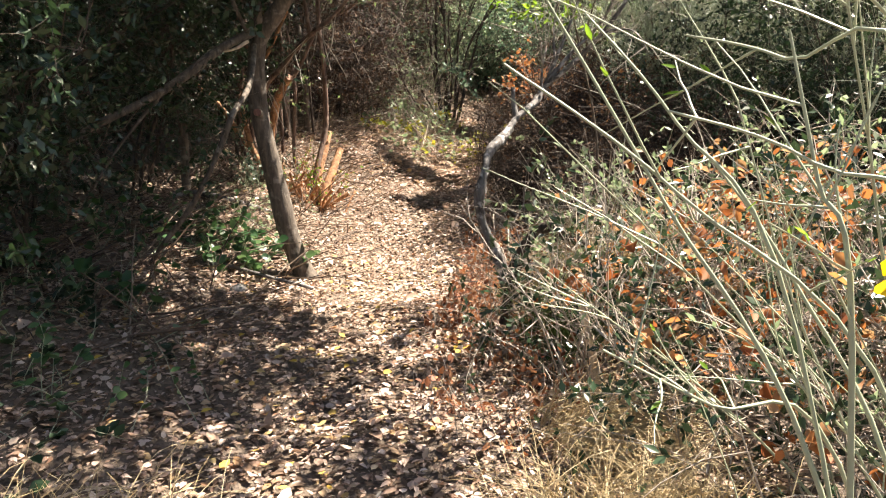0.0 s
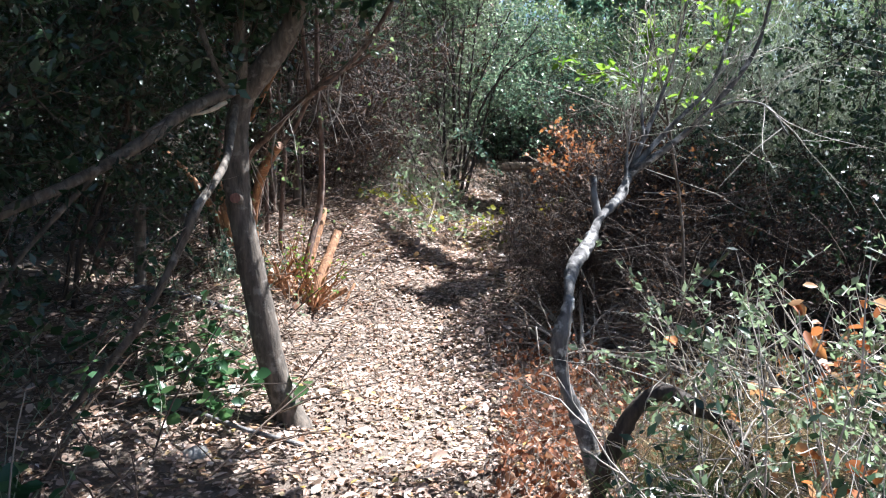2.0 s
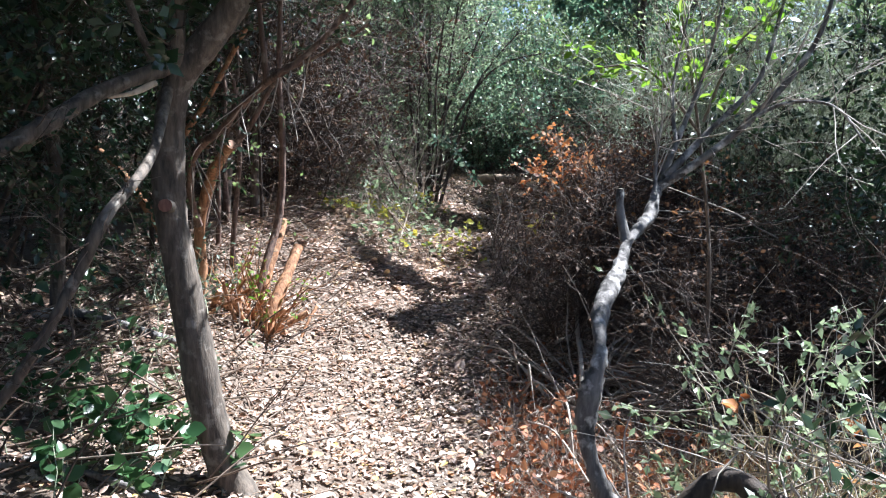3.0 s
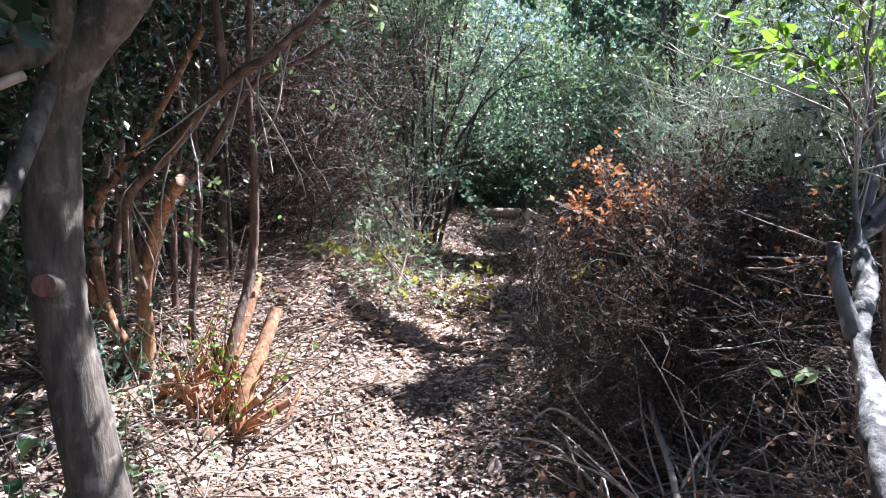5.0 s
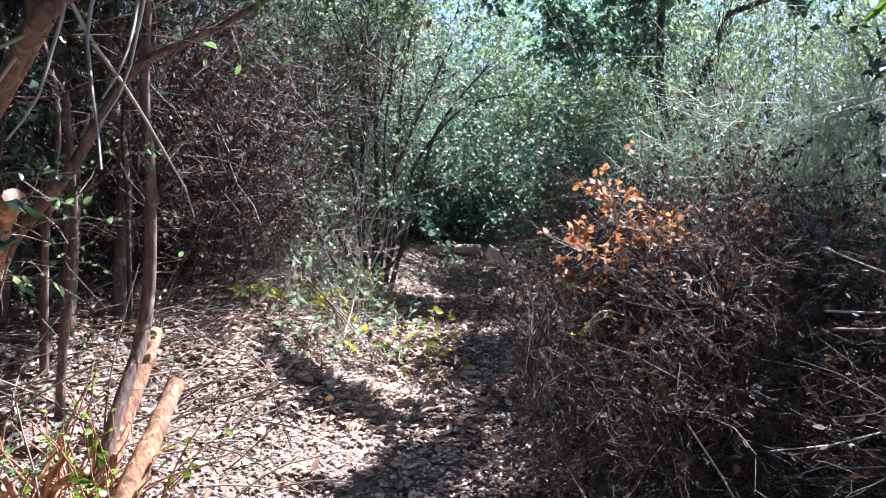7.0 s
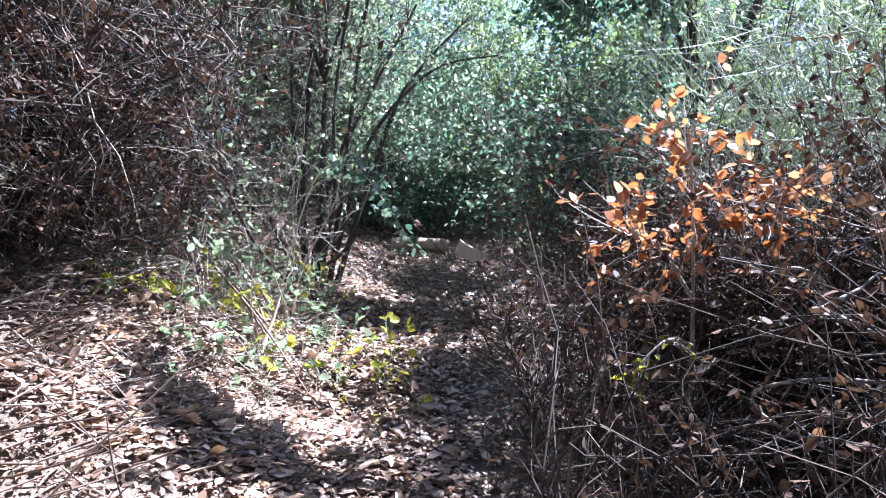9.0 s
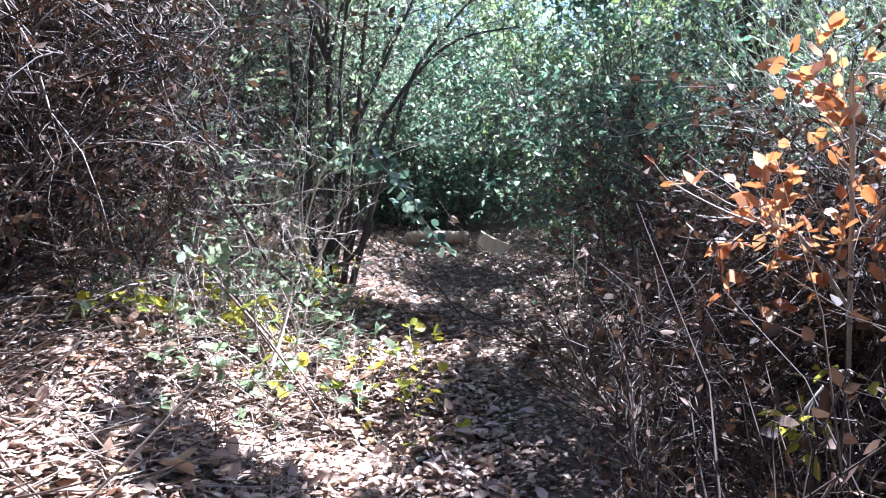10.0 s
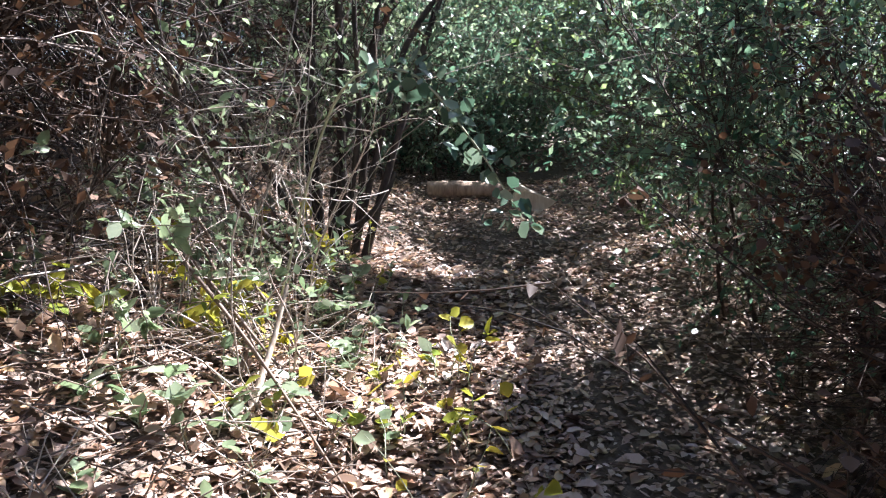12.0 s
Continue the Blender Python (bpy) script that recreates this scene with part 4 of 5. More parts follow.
for x, y, z, n in ((1.7, 7.6, 1.15, 150), (1.55, 8.4, 1.45, 90), (2.1, 7.9, 1.45, 150), (1.9, 8.3, 1.5, 130), (2.4, 7.6, 1.35, 150), (2.5, 8.2, 1.5, 120), (1.75, 8.0, 1.4, 110), (2.2, 7.2, 1.15, 120)):
    t = thing("withered_spray", "spray of withered orange-brown leaves in the brushwood", "branch", x, y, float(ground_z(x, y)), "withered sprays")
    p = limb(t, "stem", [(x + 0.1, y + 0.1, float(ground_z(x, y))), (x + 0.05, y, z * 0.6), (x, y - 0.05, z), (x - 0.25, y - 0.15, z + 0.08)], 0.006, 0.003, TWIG_RED_SHADE, 5)
    q = twigs_on(t, [p[6:]], 40, 0.35, TWIG_RED_SHADE, 0.002, -0.03, 0.1)
    leaves_on(t, q, n // 2, 0.04, TAN_ONE, 0.55, name="leaf", one=True)

# ---- cut branches thrown down on the slope ----
pile = thing("brush_pile", "heap of bleached cut branches thrown down beside the path", "brushwood", 1.3, 7.0, float(ground_z(1.3, 7.0)))
for i in range(110):
    x, y = rng.uniform(0.85, 2.3), rng.uniform(6.3, 7.7)
    a = rng.uniform(-0.9, 0.9) + (np.pi if rng.uniform() < 0.4 else 0) - 0.7
    l, z0 = rng.uniform(0.4, 1.3), rng.uniform(0.02, 0.18)
    e = (x + math.cos(a) * l, y + math.sin(a) * l)
    pts = [(x, y, float(ground_z(x, y)) + z0), ((x + e[0]) / 2 + rng.normal(0, 0.05), (y + e[1]) / 2 + rng.normal(0, 0.05), float(ground_z((x + e[0]) / 2, (y + e[1]) / 2)) + z0 + rng.uniform(0.04, 0.2)), (e[0], e[1], float(ground_z(*e)) + rng.uniform(0.02, 0.3))]
    if clear_of_path(np.array([pts]), 0.3)[0]:
        limb(pile, "stick", pts, rng.uniform(0.005, 0.014), 0.003, TWIG_PALE if rng.uniform() < 0.7 else TWIG, 6, 5, 0.06)
for i in range(22):
    x, y = rng.normal(1.3, 0.16), rng.uniform(6.25, 6.8)
    fan = grow([(x, y, float(ground_z(x, y)) + 0.03)], [(rng.normal(-0.1, 0.55), rng.uniform(0.3, 0.9), rng.uniform(0.15, 0.6))], [rng.uniform(0.6, 1.3)], 7, 0.09, 0.0)
    if clear_of_path(fan, 0.3)[0]:
        part_np("stick", hang(pile, tubes(fan, taper(fan, rng.uniform(0.006, 0.014), 0.003), 7)), TWIG_PALE, pile)
limb(pile, "stick", [(1.3, 7.6, 0.6), (1.27, 7.2, 0.42), (1.26, 6.8, 0.3), (1.24, 6.4, 0.1)], 0.014, 0.018, TWIG_PALE, 7)
limb(pile, "stick", [(1.56, 7.0, 0.44), (1.42, 6.9, 0.36), (1.28, 6.7, 0.26)], 0.008, 0.01, TWIG_PALE, 7)
limb(pile, "hooked_stick", [(1.44, 7.94, 1.27), (1.62, 7.8, 1.17), (1.85, 7.6, 1.02), (2.1, 7.5, 0.9)], 0.009, 0.006, TWIG_PALE, 7)
limb(pile, "hooked_stick", [(1.44, 7.94, 1.27), (1.46, 7.95, 1.33), (1.4, 7.98, 1.37), (1.32, 8.0, 1.35)], 0.008, 0.004, TWIG_PALE, 7)
limb(pile, "hooked_stick", [(1.6, 7.8, 1.1), (1.4, 7.85, 1.1), (1.27, 7.92, 1.05), (1.3, 7.9, 0.98), (1.45, 7.8, 0.92)], 0.006, 0.005, TWIG_PALE, 7)
for i in range(190):
    x, y, z = rng.uniform(1.3, 2.8), rng.uniform(7.0, 9.0), rng.uniform(0.35, 1.3)
    a, l = rng.uniform(-0.7, 0.7) + (np.pi if i % 2 else 0), rng.uniform(0.5, 1.3)
    cane = grow([(x, y, z)], [(math.cos(a), math.sin(a), rng.uniform(-0.3, 0.5))], [l], 7, 0.12, -0.03)
    if clear_of_path(cane, 0.45)[0] and cane[..., 0].min() > 1.2:
        part_np("cane", hang(pile, tubes(cane, taper(cane, rng.uniform(0.003, 0.007), 0.002), 5)), TWIG_PALE if i % 3 == 0 else (TWIG, TWIG_RED_SHADE)[i % 2], pile)
C1 = np.stack([rng.uniform(0.75, 2.4, 900), rng.uniform(5.2, 8.0, 900), np.zeros(900)], -1)
C1[:, 2] = ground_z(C1[:, 0], C1[:, 1]) + rng.uniform(0.01, 0.16, 900)
T9 = grow(C1, rng.normal(0, 1, (900, 3)) * [1, 1, 0.35] + [0, 0, 0.12], rng.uniform(0.1, 0.45, 900), 5, 0.15)
T9 = T9[clear_of_path(T9, 0.3)]
stuff(part_np("twig_tangle", hang(pile, tubes(T9, taper(T9, 0.003), 3)), TWIG, pile))

# ---- brambles in the foreground ----
BR = "bramble patch with bleached canes and withered orange leaves"
for x, y, h, s, n in ((1.95, 3.6, 0.85, 0.5, 190), (2.3, 3.0, 0.95, 0.6, 210), (2.6, 3.8, 1.1, 0.6, 200), (2.2, 4.5, 0.85, 0.5, 140), (2.9, 2.8, 1.1, 0.7, 180), (3.2, 4.4, 1.2, 0.7, 150), (2.5, 2.2, 0.8, 0.5, 100)):
    b = shrub("bramble", BR, "bramble", x, y, h, s, 14, 190, 260, 2000, 0.042, GREEN_PALE if y > 3.7 else GREEN_SHADE, TWIG_PALE, TWIG_PALE, 0.4, (-0.15, 0), 0.006, 0.55, -0.06, 0.2, group="bramble patch", wide=0.5, free=0.5, twig_r=0.004)
    k = n // 3
    C = np.stack([x + rng.normal(0, s * 0.55, k), y + rng.normal(0, s * 0.5, k), np.zeros(k)], -1)
    C[:, 2] = ground_z(C[:, 0], C[:, 1]) + h * np.clip(rng.normal(0.68, 0.2, k), 0.15, 1.0)
    C = C[clear_of_path(C[:, None], 0.5)]
    way = unit(rng.normal(0, 1, C.shape) * [1, 1, 0.3] + [0, 0, -0.35])
    C = np.repeat(C, 4, 0) + rng.normal(0, 0.028, (len(C) * 4, 3))
    single_leaves(b, "withered_leaf", C, np.repeat(way, 4, 0) + rng.normal(0, 0.55, C.shape), 0.062, ORANGE_ONE, 0.62)
for x, y in ((-0.95, 10.9), (-0.6, 11.3), (-1.45, 10.6)):
    shrub("bramble", "low bramble tangle with pale canes and grey-green leaves on the slope", "bramble", x, y, 0.4, 0.5, 10, 80, 70, 260, 0.06, GREEN_PALE, TWIG_PALE, TWIG_PALE, 0.35, (0.1, -0.1), 0.005, 0.5, -0.1, 0.2, group="brambles on the slope", wide=0.6, six=True, twig_r=0.0035)
shrub("dead_brush", "tangle of dead twigs and brown leaves beside the path, coloured as in shade", "brushwood", 2.2, 9.8, 1.2, 0.6, 10, 520, 1000, 11000, 0.036, BROWN_SHADE, TWIG_BRUSH_SHADE, TWIG_DARK, 0.45, (0, -0.05), 0.008, 0.65, -0.04, 0.25, low=0.0, twig_r=0.004)
for x, y, n in ((0.95, 5.8, 420), (1.3, 5.6, 420), (1.25, 3.6, 300), (1.6, 5.4, 400), (0.95, 6.6, 380), (0.85, 5.0, 320)):
    t = thing("undergrowth", "low tangle of dry stalks and russet leaves at the path's edge", "undergrowth", x, y, float(ground_z(x, y)), "undergrowth")
    C = np.stack([x + rng.normal(0, 0.3, n), y + rng.normal(0, 0.45, n), np.zeros(n)], -1)
    C[:, 2] = ground_z(C[:, 0], C[:, 1])
    T = grow(C, rng.normal(0, 0.6, (n, 3)) + [0, 0, 0.7], rng.uniform(0.08, 0.4, n), 5, 0.2, -0.1)
    T = T[clear_of_path(T, 0.3)]
    stuff(part_np("stalk_tangle", hang(t, tubes(T, taper(T, 0.003), 3)), TWIG_PALE, t))
    leaves_on(t, T, 700, 0.045, RUSSET, 0.6, six=True)


def tussock(x, y, n, length, material, label, droop=-0.25, spread=0.8, lean=(0, 0), name="grass_tussock"):
    t = thing(name, label, "grass", x, y, float(ground_z(x, y)))
    C = np.stack([x + rng.normal(0, 0.1, n), y + rng.normal(0, 0.1, n), np.zeros(n)], -1)
    C[:, 2] = ground_z(C[:, 0], C[:, 1])
    T = grow(C, rng.normal(0, spread * 0.5, (n, 3)) + [lean[0], lean[1], 1], length * rng.uniform(0.5, 1.2, n), 7, 0.06, droop)
    T = T[clear_of_path(T, 0.3)]
    stuff(part_np("tuft", hang(t, tubes(T, taper(T, 0.0028), 3)), material, t))
    return t


for x, y in ((1.75, 4.7), (1.95, 4.55), (1.6, 4.85)):
    tussock(x, y, 420, 0.75, STRAW, "tussock of drooping dry straw-coloured grass", -0.22, 0.5, (0.1, -0.25))
tussock(1.5, 4.2, 340, 0.5, GRASS, "tuft of fresh green grass blades", -0.06, 0.5)
tussock(1.62, 4.05, 320, 0.45, GRASS, "tuft of fresh green grass blades", -0.06, 0.5)
for x, y in ((1.55, 2.1), (1.75, 2.0), (1.9, 2.2), (0.3, 1.7), (-0.1, 1.6), (2.1, 1.9)):
    tussock(x, y, 340, 0.5, STRAW, "clump of dry yellow grass", -0.3, 0.9)

canes = thing("dead_canes", "upright bare bleached canes standing out of the brambles", "bramble", 1.66, 3.4, float(ground_z(1.66, 3.4)))
for i in range(13):
    x, y = 1.66 + rng.normal(0, 0.13), 3.4 + rng.normal(0, 0.25)
    cane = grow([(x, y, float(ground_z(x, y)) - 0.02)], [(rng.normal(-0.05, 0.2), rng.normal(0, 0.2), 1.0)], [rng.uniform(0.7, 1.25)], 9, 0.09, -0.01)
    if clear_of_path(cane, 0.4)[0]:
        part_np("cane", hang(canes, tubes(cane, taper(cane, rng.uniform(0.005, 0.008), 0.002), 6)), TWIG_PALE, canes)
        C, D = sample(cane, 4, 0.5, 1)
        U = grow(C, D + rng.normal(0, 0.6, C.shape), rng.uniform(0.12, 0.35, 4), 6, 0.14)
        for one in U[clear_of_path(U, 0.4)]:
            part_np("twig", hang(canes, tubes(one[None], taper(one[None], 0.0035, 0.0015), 5)), TWIG_PALE, canes)
billet = thing("sawn_branch", "short pale sawn branch end among the brambles", "branch", 1.68, 3.2, float(ground_z(1.68, 3.2)))
limb(billet, "shaft", [(1.72, 3.3, 0.12), (1.69, 3.24, 0.3), (1.645, 3.19, 0.55)], 0.024, 0.02, CUT_OLD, 9, 5, 0.08, "", True)
for x, y, lx in ((1.6, 2.95, 0.5), (1.72, 2.85, 0.7)):
    tussock(x, y, 380, 0.52, STRAW, "tussock of drooping dry straw-coloured grass", -0.3, 0.35, (lx, -0.15))

# ---- broom at the start ----
near = thing("broom_shrub", "broom with stiff pale green stems arching over the path's edge", "shrub", 2.2, 0.8, float(ground_z(2.2, 0.8)))
stems = []
for tx, ty, tz in ((1.54, 1.02, 1.70), (1.49, 0.96, 1.60), (1.70, 0.90, 1.53), (1.79, 0.82, 1.74), (1.62, 0.92, 1.2), (1.60, 1.06, 1.67), (1.78, 1.1, 1.46), (1.88, 0.95, 1.85), (1.76, 1.15, 1.63), (2.0, 0.75, 1.75), (1.84, 0.9, 1.62)):
    fx, fy = 2.2 + rng.normal(0, 0.1), 0.8 + rng.normal(0, 0.16)
    mid = (fx * 0.5 + tx * 0.5 + rng.uniform(0.02, 0.16), fy * 0.5 + ty * 0.5, tz * rng.uniform(0.5, 0.85) + 0.1)
    stems.append(limb(near, "stem", [(fx, fy, float(ground_z(fx, fy)) - 0.02), mid, (mid[0] * 0.45 + tx * 0.55, mid[1] * 0.45 + ty * 0.55, mid[2] * 0.42 + tz * 0.58 + rng.uniform(-0.02, 0.05)), (tx, ty, tz)], rng.uniform(0.003, 0.0058), 0.0015, TWIG_GREEN, 7, 6, 0.05))
C, D = sample(np.stack(stems), 34, 0.35, 0.95)
U = grow(C, D * 0.6 + rng.normal(0, 0.55, C.shape), rng.uniform(0.1, 0.38, len(C)), 6, 0.07)
U = U[clear_of_path(U, 0.42)]
for one in U:
    part_np("side_shoot", hang(near, tubes(one[None], taper(one[None], 0.002, 0.0008), 5)), TWIG_GREEN, near)
C, D = sample(U, 26, 0.3, 1)
single_leaves(near, "leaf", C, D + rng.normal(0, 0.4, C.shape), 0.026, FRESH_ONE, 0.3)
k = 9
part_np("flower", hang(near, blades(np.tile([[1.955, 0.83, 1.32]], (k, 1)) + rng.normal(0, 0.005, (k, 3)), rng.normal(0, 1, (k, 3)), 0.034, 0.85, 0.5, True)), FLOWER, near, "bright yellow flower", smooth=False)

broom = thing("broom_shrub", "broom with long thin grey-green stems and yellow flowers", "shrub", 2.75, 1.9, float(ground_z(2.75, 1.9)))
n = 15
C = np.stack([2.75 + rng.normal(0, 0.18, n), 1.9 + rng.normal(0, 0.22, n), np.full(n, 0.0)], -1)
T = grow(C, np.stack([rng.normal(-0.3, 0.4, n), rng.normal(-0.1, 0.3, n), rng.uniform(0.5, 1.1, n)], -1), rng.uniform(1.0, 2.1, n), 9, 0.05, -0.012)
T = T[clear_of_path(T, 0.4)]
for one in T:
    part_np("stem", hang(broom, tubes(one[None], taper(one[None], 0.007, 0.002), 6)), TWIG_GREEN, broom)
C, D = sample(T, 110, 0.3, 1)
U = grow(C, D + rng.normal(0, 0.35, C.shape), rng.uniform(0.15, 0.6, 110), 6, 0.05)
U = U[clear_of_path(U, 0.4)]
for one in U:
    part_np("side_shoot", hang(broom, tubes(one[None], taper(one[None], 0.0028, 0.001), 4)), TWIG_GREEN, broom)
leaves_on(broom, U, 260, 0.03, GREEN_PALE, 0.4)
for i, (fx, fy, fz) in enumerate(((2.3, 1.4, 1.9), (2.2, 1.9, 1.75))):
    k = 9
    C = np.tile([[fx, fy, fz]], (k, 1)) + rng.normal(0, 0.006, (k, 3))
    part_np("flower", hang(broom, blades(C, rng.normal(0, 1, (k, 3)), 0.035, 0.8, 0.5, True)), FLOWER, broom, "bright yellow flower", smooth=False)

# ---- low plants ----
def herb(x, y, n, size, material, label, name="herb", spread=0.2, tall=0.25):
    t = thing(name, label, "plant", x, y, float(ground_z(x, y)))
    k = max(6, n // 6)
    C = np.stack([x + rng.normal(0, spread, k), y + rng.normal(0, spread, k), np.zeros(k)], -1)
    C[:, 2] = ground_z(C[:, 0], C[:, 1])
    T = grow(C, rng.normal(0, 0.4, (k, 3)) + [0, 0, 1], tall * rng.uniform(0.5, 1.3, k), 5, 0.15, -0.05)
    stalks = []
    for one in T:
        stalks.append(part_np("stalk", hang(t, tubes(one[None], taper(one[None], 0.003, 0.001), 4)), TWIG_GREEN, t))
    C, D = sample(T, n, 0.3, 1)
    if material in (YELLOW_ONE, FRESH_ONE, HERB_ONE):
        return single_leaves(t, "leaf", C, D * 0.3 + rng.normal(0, 0.8, C.shape) * [1, 1, 0.4], size, material, 0.7, stalks)
    part_np("foliage", hang(t, blades(C, D * 0.3 + rng.normal(0, 0.8, C.shape) * [1, 1, 0.4], size * rng.uniform(0.6, 1.3, n), 0.7, 0.25, True, up=1.5)), material, t, smooth=False)


for x, y, n, s in ((-1.0, 5.3, 140, 0.085), (-0.78, 5.35, 110, 0.08), (-0.95, 3.5, 70, 0.08), (-1.3, 3.2, 60, 0.08), (-1.5, 4.2, 80, 0.06), (-0.9, 2.6, 90, 0.06), (-0.45, 2.7, 50, 0.045), (-1.4, 2.3, 90, 0.07), (-1.2, 4.8, 80, 0.075), (-1.45, 5.2, 70, 0.07)):
    herb(x, y, n, s, HERB_ONE, "low green herb with broad leaves on the bank", tall=0.36)
for k in range(11):
    x, y = rng.uniform(-2.0, -0.35), rng.uniform(1.9, 4.4)
    herb(x, y, 100, 0.06, GREEN_SHADE, "low dark green creeper in the shade of the bank", "ivy", 0.24, 0.2)
for x, y, n, s in ((-1.2, 6.4, 120, 0.045), (-1.5, 5.8, 120, 0.045), (-1.8, 6.6, 120, 0.045)):
    herb(x, y, n, s, GREEN_PALE, "low plant with pale grey-green leaves", spread=0.3)
for x, y, n, s in ((0.26, 10.9, 26, 0.07), (0.36, 10.5, 16, 0.06), (0.1, 10.75, 18, 0.06), (0.12, 10.35, 14, 0.06), (-0.85, 10.85, 34, 0.09), (-0.3, 12.0, 40, 0.07), (-0.42, 11.6, 30, 0.06)):
    herb(x, y, n, s, YELLOW_ONE, "bramble sprig with yellow-green leaves", "bramble_sprig", 0.16, 0.3)
for x, y, n, s in ((-0.3, 11.2, 50, 0.06), (-0.55, 11.5, 50, 0.06), (-0.15, 11.5, 40, 0.05), (-0.8, 11.2, 50, 0.05)):
    herb(x, y, n, s, GREEN_PALE, "low ivy with pale shiny leaves on the slope", "ivy", 0.22, 0.3)
for k in range(12):
    x, y = rng.uniform(-1.2, 0.0), rng.uniform(10.0, 11.6)
    if k % 3:
        herb(x, y, 26, 0.075, GREEN_PALE, "ground ivy with broad pale leaves on the slope", "ivy", 0.18, 0.22)
    else:
        herb(x, y, 26, 0.07, YELLOW_ONE, "bramble sprig with yellow-green leaves", "bramble_sprig", 0.12, 0.26)
spray = thing("leafy_spray", "arching spray with rounded blue-green leaves", "branch", -0.3, 10.8, float(ground_z(-0.3, 10.8)))
p = limb(spray, "stem", [(-0.45, 11.0, 0.9), (-0.2, 10.6, 1.65), (0.05, 10.3, 1.75), (0.25, 10.2, 1.55), (0.42, 10.2, 1.3)], 0.006, 0.002, TWIG_GREEN, 5)
C, D = sample(p[None], 110, 0.3, 1)
single_leaves(spray, "leaf", C + rng.normal(0, 0.04, C.shape), rng.normal(0, 1, C.shape), 0.052, BLUE_ONE, 0.75)

# ---- bleached canes on the slope ----
canes = thing("bramble", "tangle of bare arching bleached canes beside the bush", "bramble", -0.8, 11.0, float(ground_z(-0.8, 11.0)))
for i in range(36):
    x, y = rng.uniform(-1.1, -0.25), rng.uniform(10.4, 12.2)
    cane = grow([(x, y, float(ground_z(x, y)) - 0.02)], [(rng.normal(0.1, 0.45), rng.normal(-0.1, 0.35), 1.0)], [rng.uniform(0.5, 2.1)], 9, 0.2, -0.07)
    if clear_of_path(cane, 0.42)[0]:
        part_np("cane", hang(canes, tubes(cane, taper(cane, rng.uniform(0.003, 0.006), 0.0015), 5)), TWIG_PALE, canes)
C, D = sample(np.stack([grow([(x, y, float(ground_z(x, y)) + 0.5)], [(rng.normal(0, 1), rng.normal(0, 1), 0.6)], [0.9], 7, 0.15, -0.04)[0] for x, y in zip(rng.uniform(-1.2, -0.4, 40), rng.uniform(10.8, 12.2, 40))]), 300, 0, 1)
U = grow(C, D * 0.5 + rng.normal(0, 0.7, C.shape), rng.uniform(0.1, 0.5, len(C)), 5, 0.16, -0.02)
stuff(part_np("twig_tangle", hang(canes, tubes(U[clear_of_path(U, 0.42)], taper(U[clear_of_path(U, 0.42)], 0.0026), 3)), TWIG_PALE, canes))
boughs = thing("fallen_branch", "bundle of pale peeled branches lying down the slope", "branch", -0.6, 10.8, float(ground_z(-0.6, 10.8)))
for i in range(6):
    x, y = -0.95 + rng.normal(0, 0.1), 11.1 + rng.normal(0, 0.15)
    e = (x + rng.uniform(0.45, 0.95), y - rng.uniform(0.3, 0.8))
    limb(boughs, "branch", [(x, y, float(ground_z(x, y)) + 0.3), ((x + e[0]) / 2, (y + e[1]) / 2 + rng.normal(0, 0.05), float(ground_z((x + e[0]) / 2, (y + e[1]) / 2)) + 0.2), (e[0], e[1], float(ground_z(*e)) + 0.02)], rng.uniform(0.006, 0.012), 0.004, TWIG, 6, 5, 0.06)

# ---- sticks over the bank ----
def lying(name, label, n, xr, yr, lr, tilt, material, r):
    t = thing(name, label, "sticks", sum(xr) / 2, sum(yr) / 2, float(ground_z(sum(xr) / 2, sum(yr) / 2)), kind="stuff")
    C = np.stack([rng.uniform(*xr, n), rng.uniform(*yr, n), np.zeros(n)], -1)
    C[:, 2] = ground_z(C[:, 0], C[:, 1]) + 0.012
    T = grow(C, np.stack([rng.normal(0, 1, n), rng.normal(0, 1, n), np.abs(rng.normal(0, tilt, n))], -1), rng.uniform(*lr, n), 6, 0.08, -0.01)
    T = T[clear_of_path(T, 0.12)]
    stuff(part_np("twig_scatter", hang(t, tubes(T, taper(T, r, r * 0.5), 4)), material, t))


lying("fallen_twigs", "bleached fallen twigs scattered over the leaf litter", 1000, (-2.2, 0.1), (9.2, 12.6), (0.06, 0.42), 0.3, TWIG, 0.0038)
lying("fallen_twigs", "bleached broken twigs lying over the ivy on the slope", 820, (-1.7, 0.3), (9.2, 11.8), (0.08, 0.42), 0.4, TWIG_PALE, 0.0035)
lying("fallen_twigs", "fallen twigs scattered over the shaded bank", 700, (-2.6, -0.5), (3.0, 9.5), (0.15, 0.9), 0.35, TWIG, 0.006)
lying("fallen_twigs", "fine dry twigs among the fallen leaves", 700, (-1.2, 2.2), (2.2, 9.0), (0.05, 0.3), 0.1, TWIG, 0.0028)
stick = thing("fallen_stick", "bare grey stick lying beside the leaning tree", "stick", -0.7, 4.95, float(ground_z(-0.7, 4.95)))
limb(stick, "shaft", [(-1.25, 4.95, 0.36), (-0.95, 5.0, 0.28), (-0.6, 4.95, 0.2), (-0.3, 5.0, 0.1)], 0.018, 0.012, BARK_GREY, 8)
stick = thing("pale_stick", "pale peeled stick leaning on the slope", "stick", -0.45, 10.55, float(ground_z(-0.45, 10.55)))
limb(stick, "shaft", [(-0.48, 10.45, 0.58), (-0.42, 10.6, 0.8), (-0.38, 10.7, 1.0)], 0.014, 0.009, CUT_OLD, 7)
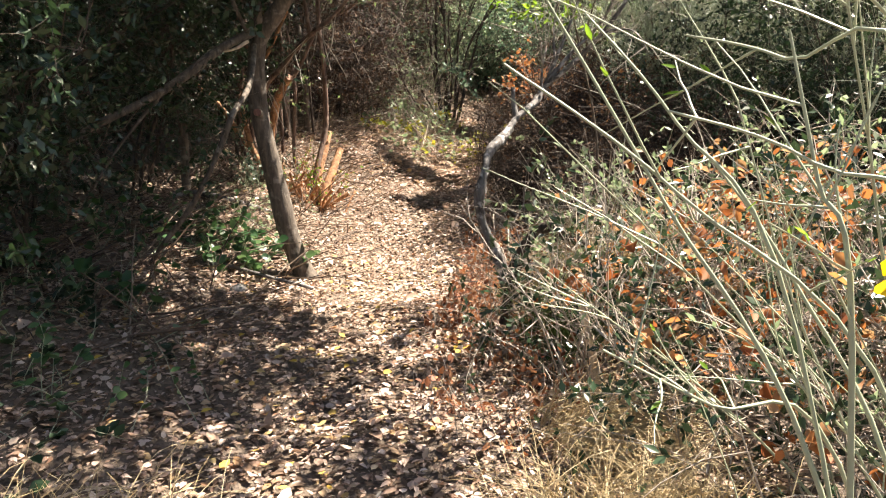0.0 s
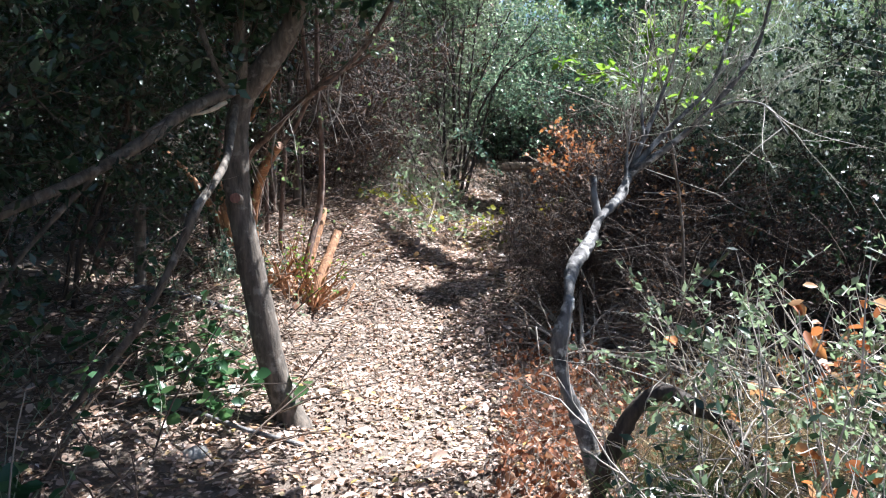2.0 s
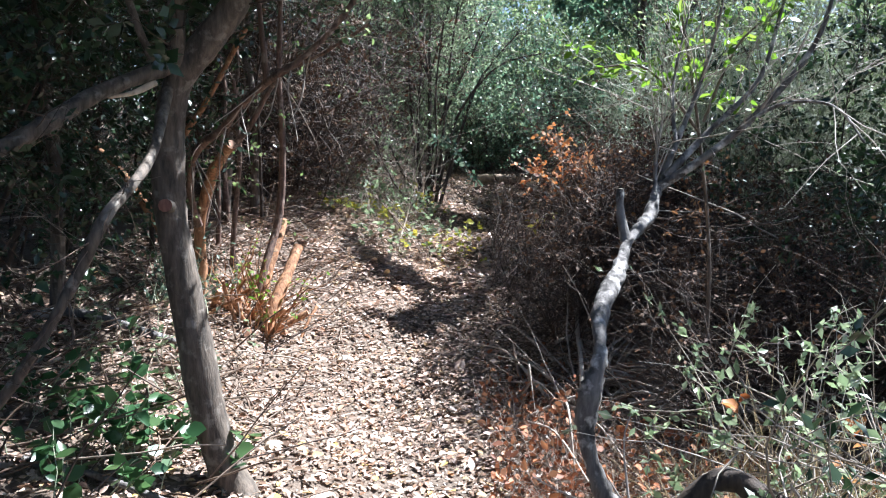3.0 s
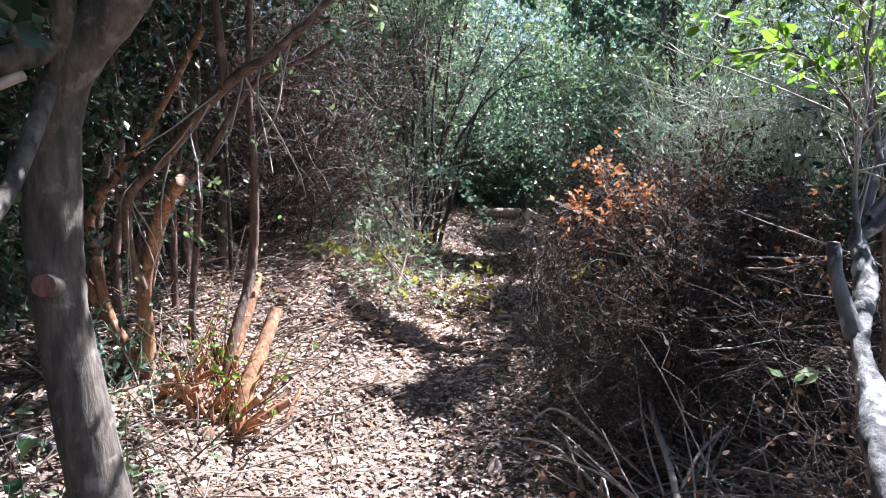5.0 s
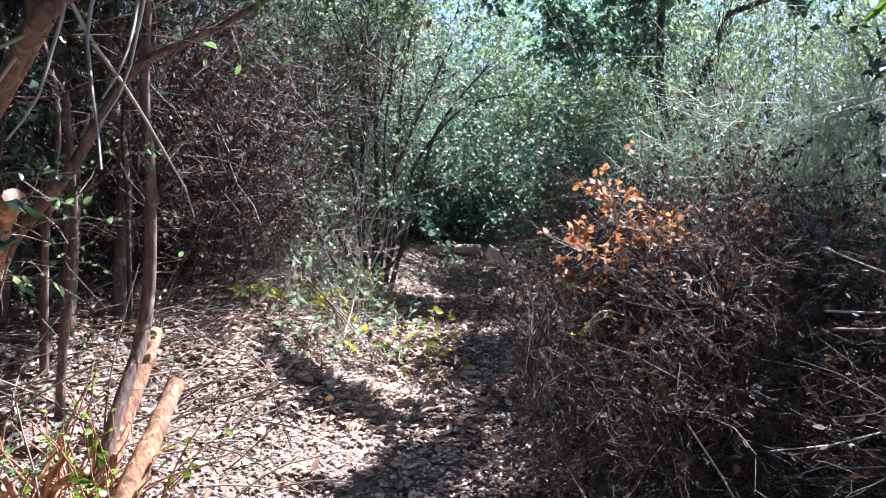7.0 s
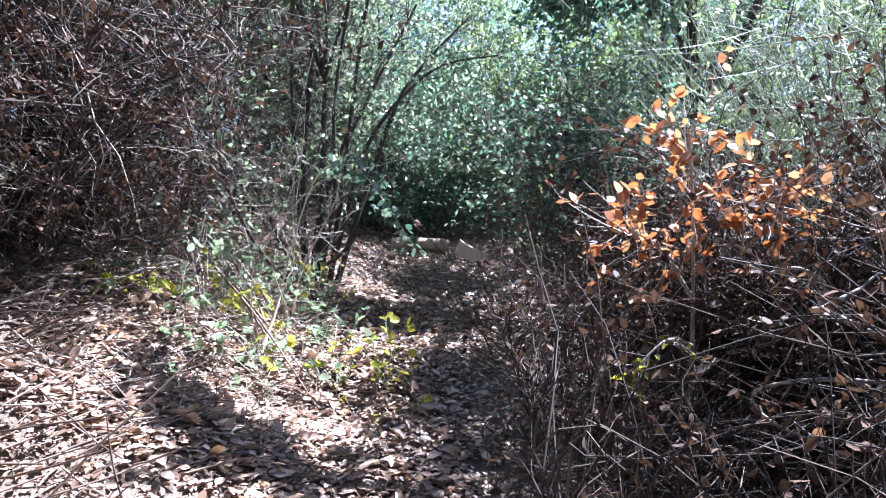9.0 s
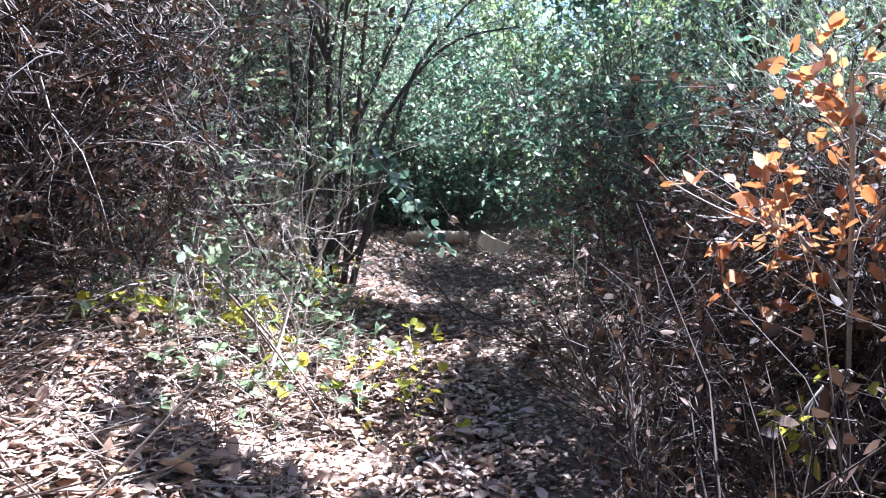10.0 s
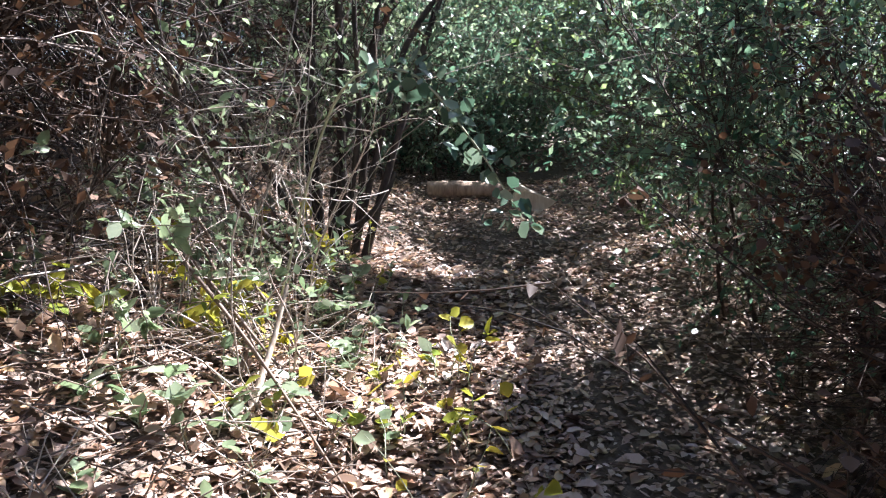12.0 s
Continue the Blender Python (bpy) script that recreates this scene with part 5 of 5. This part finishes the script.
fl = thing("fallen_limb", "grey fallen limb on the shaded bank", "branch", -1.6, 6.3, float(ground_z(-1.6, 6.3)))
limb(fl, "shaft", [(-2.3, 6.2, 0.62), (-1.9, 6.35, 0.66), (-1.5, 6.4, 0.55), (-1.2, 6.5, 0.42)], 0.035, 0.022, BARK_GREY, 8)

# ---- log and split wood at the path's end ----
log = thing("log", "sawn log lying across the path", "log", 0.62, 14.5, float(ground_z(0.62, 14.5)))
gz = float(ground_z(0.62, 14.5))
limb(log, "trunk_piece", [(0.26, 14.5, gz + 0.06), (0.5, 14.5, gz + 0.07), (0.75, 14.52, gz + 0.07), (0.92, 14.52, gz + 0.06)], 0.08, 0.075, LOG_BARK, 12, 5, 0.04, "", True, CUT_OLD)
chip = thing("split_wood", "pale split piece of wood leaning at the path's edge", "wood", 1.15, 14.1, float(ground_z(1.15, 14.1)))
bm = bmesh.new()
bmesh.ops.create_cube(bm, size=1)
for v in bm.verts:
    v.co.x *= 0.34 if v.co.z > 0 else 0.24
    v.co.y *= 0.05
    v.co.z *= 0.15
    v.co.z += 0.03 * math.sin(v.co.x * 9)
bmesh.ops.subdivide_edges(bm, edges=bm.edges[:], cuts=2)
for v in bm.verts:
    v.co += Vector(rng.normal(0, 0.008, 3))
bmesh.ops.transform(bm, matrix=pose(-0.03, 0, 0.12, 14, 36, 8), verts=bm.verts)
me = bpy.data.meshes.new("slab")
bm.to_mesh(me)
bm.free()
me.materials.append(CREAM_SUNLIT)
slab = new("slab", me)
slab.parent = chip


def stone(x, y, r, label, material=STONE):
    bm = bmesh.new()
    bmesh.ops.create_icosphere(bm, subdivisions=3, radius=r)
    for v in bm.verts:
        v.co *= 1 + 0.25 * noise.noise(v.co * (2.2 / r) * 0.5 + Vector((x, y, 0)))
        v.co.z *= 0.6
    me = bpy.data.meshes.new("stone")
    bm.to_mesh(me)
    bm.free()
    me.materials.append(material)
    ob = new("stone", me)
    ob.location = (x, y, float(ground_z(x, y)) + r * 0.25)
    tagged(ob, label, "stone")


stone(-0.4, 7.32, 0.06, "small yellowish stone on the leaf litter", CUT_OLD)
stone(-0.72, 4.62, 0.06, "small grey stone beside the path")
stone(-0.42, 5.73, 0.04, "small pale stone on the path", CUT_OLD)

# ---- single fallen leaves ----
def leaf_mesh(w, curl):
    V, F = blades(np.zeros((1, 3)), np.array([[1.0, 0, 0.05]]), 1.0, w, curl, True, 9)
    me = mesh_np("fallen_leaf", V, F, False)
    me.materials.append(LITTER_ONE)
    return me


kinds = [leaf_mesh(0.55, 0.4), leaf_mesh(0.7, 0.6), leaf_mesh(0.45, 0.3), leaf_mesh(0.8, 0.7)]
for i in range(280):
    x, y = rng.uniform(-1.0, 1.0), rng.uniform(2.4, 6.0)
    ob = new("fallen_leaf", kinds[i % 4])
    s = rng.uniform(0.04, 0.065)
    ob.matrix_basis = pose(x, y, float(ground_z(x, y)) + 0.03, rng.uniform(-25, 25), rng.uniform(-20, 20), rng.uniform(0, 360)) @ Matrix.Scale(s, 4)
    ob.parent = ground
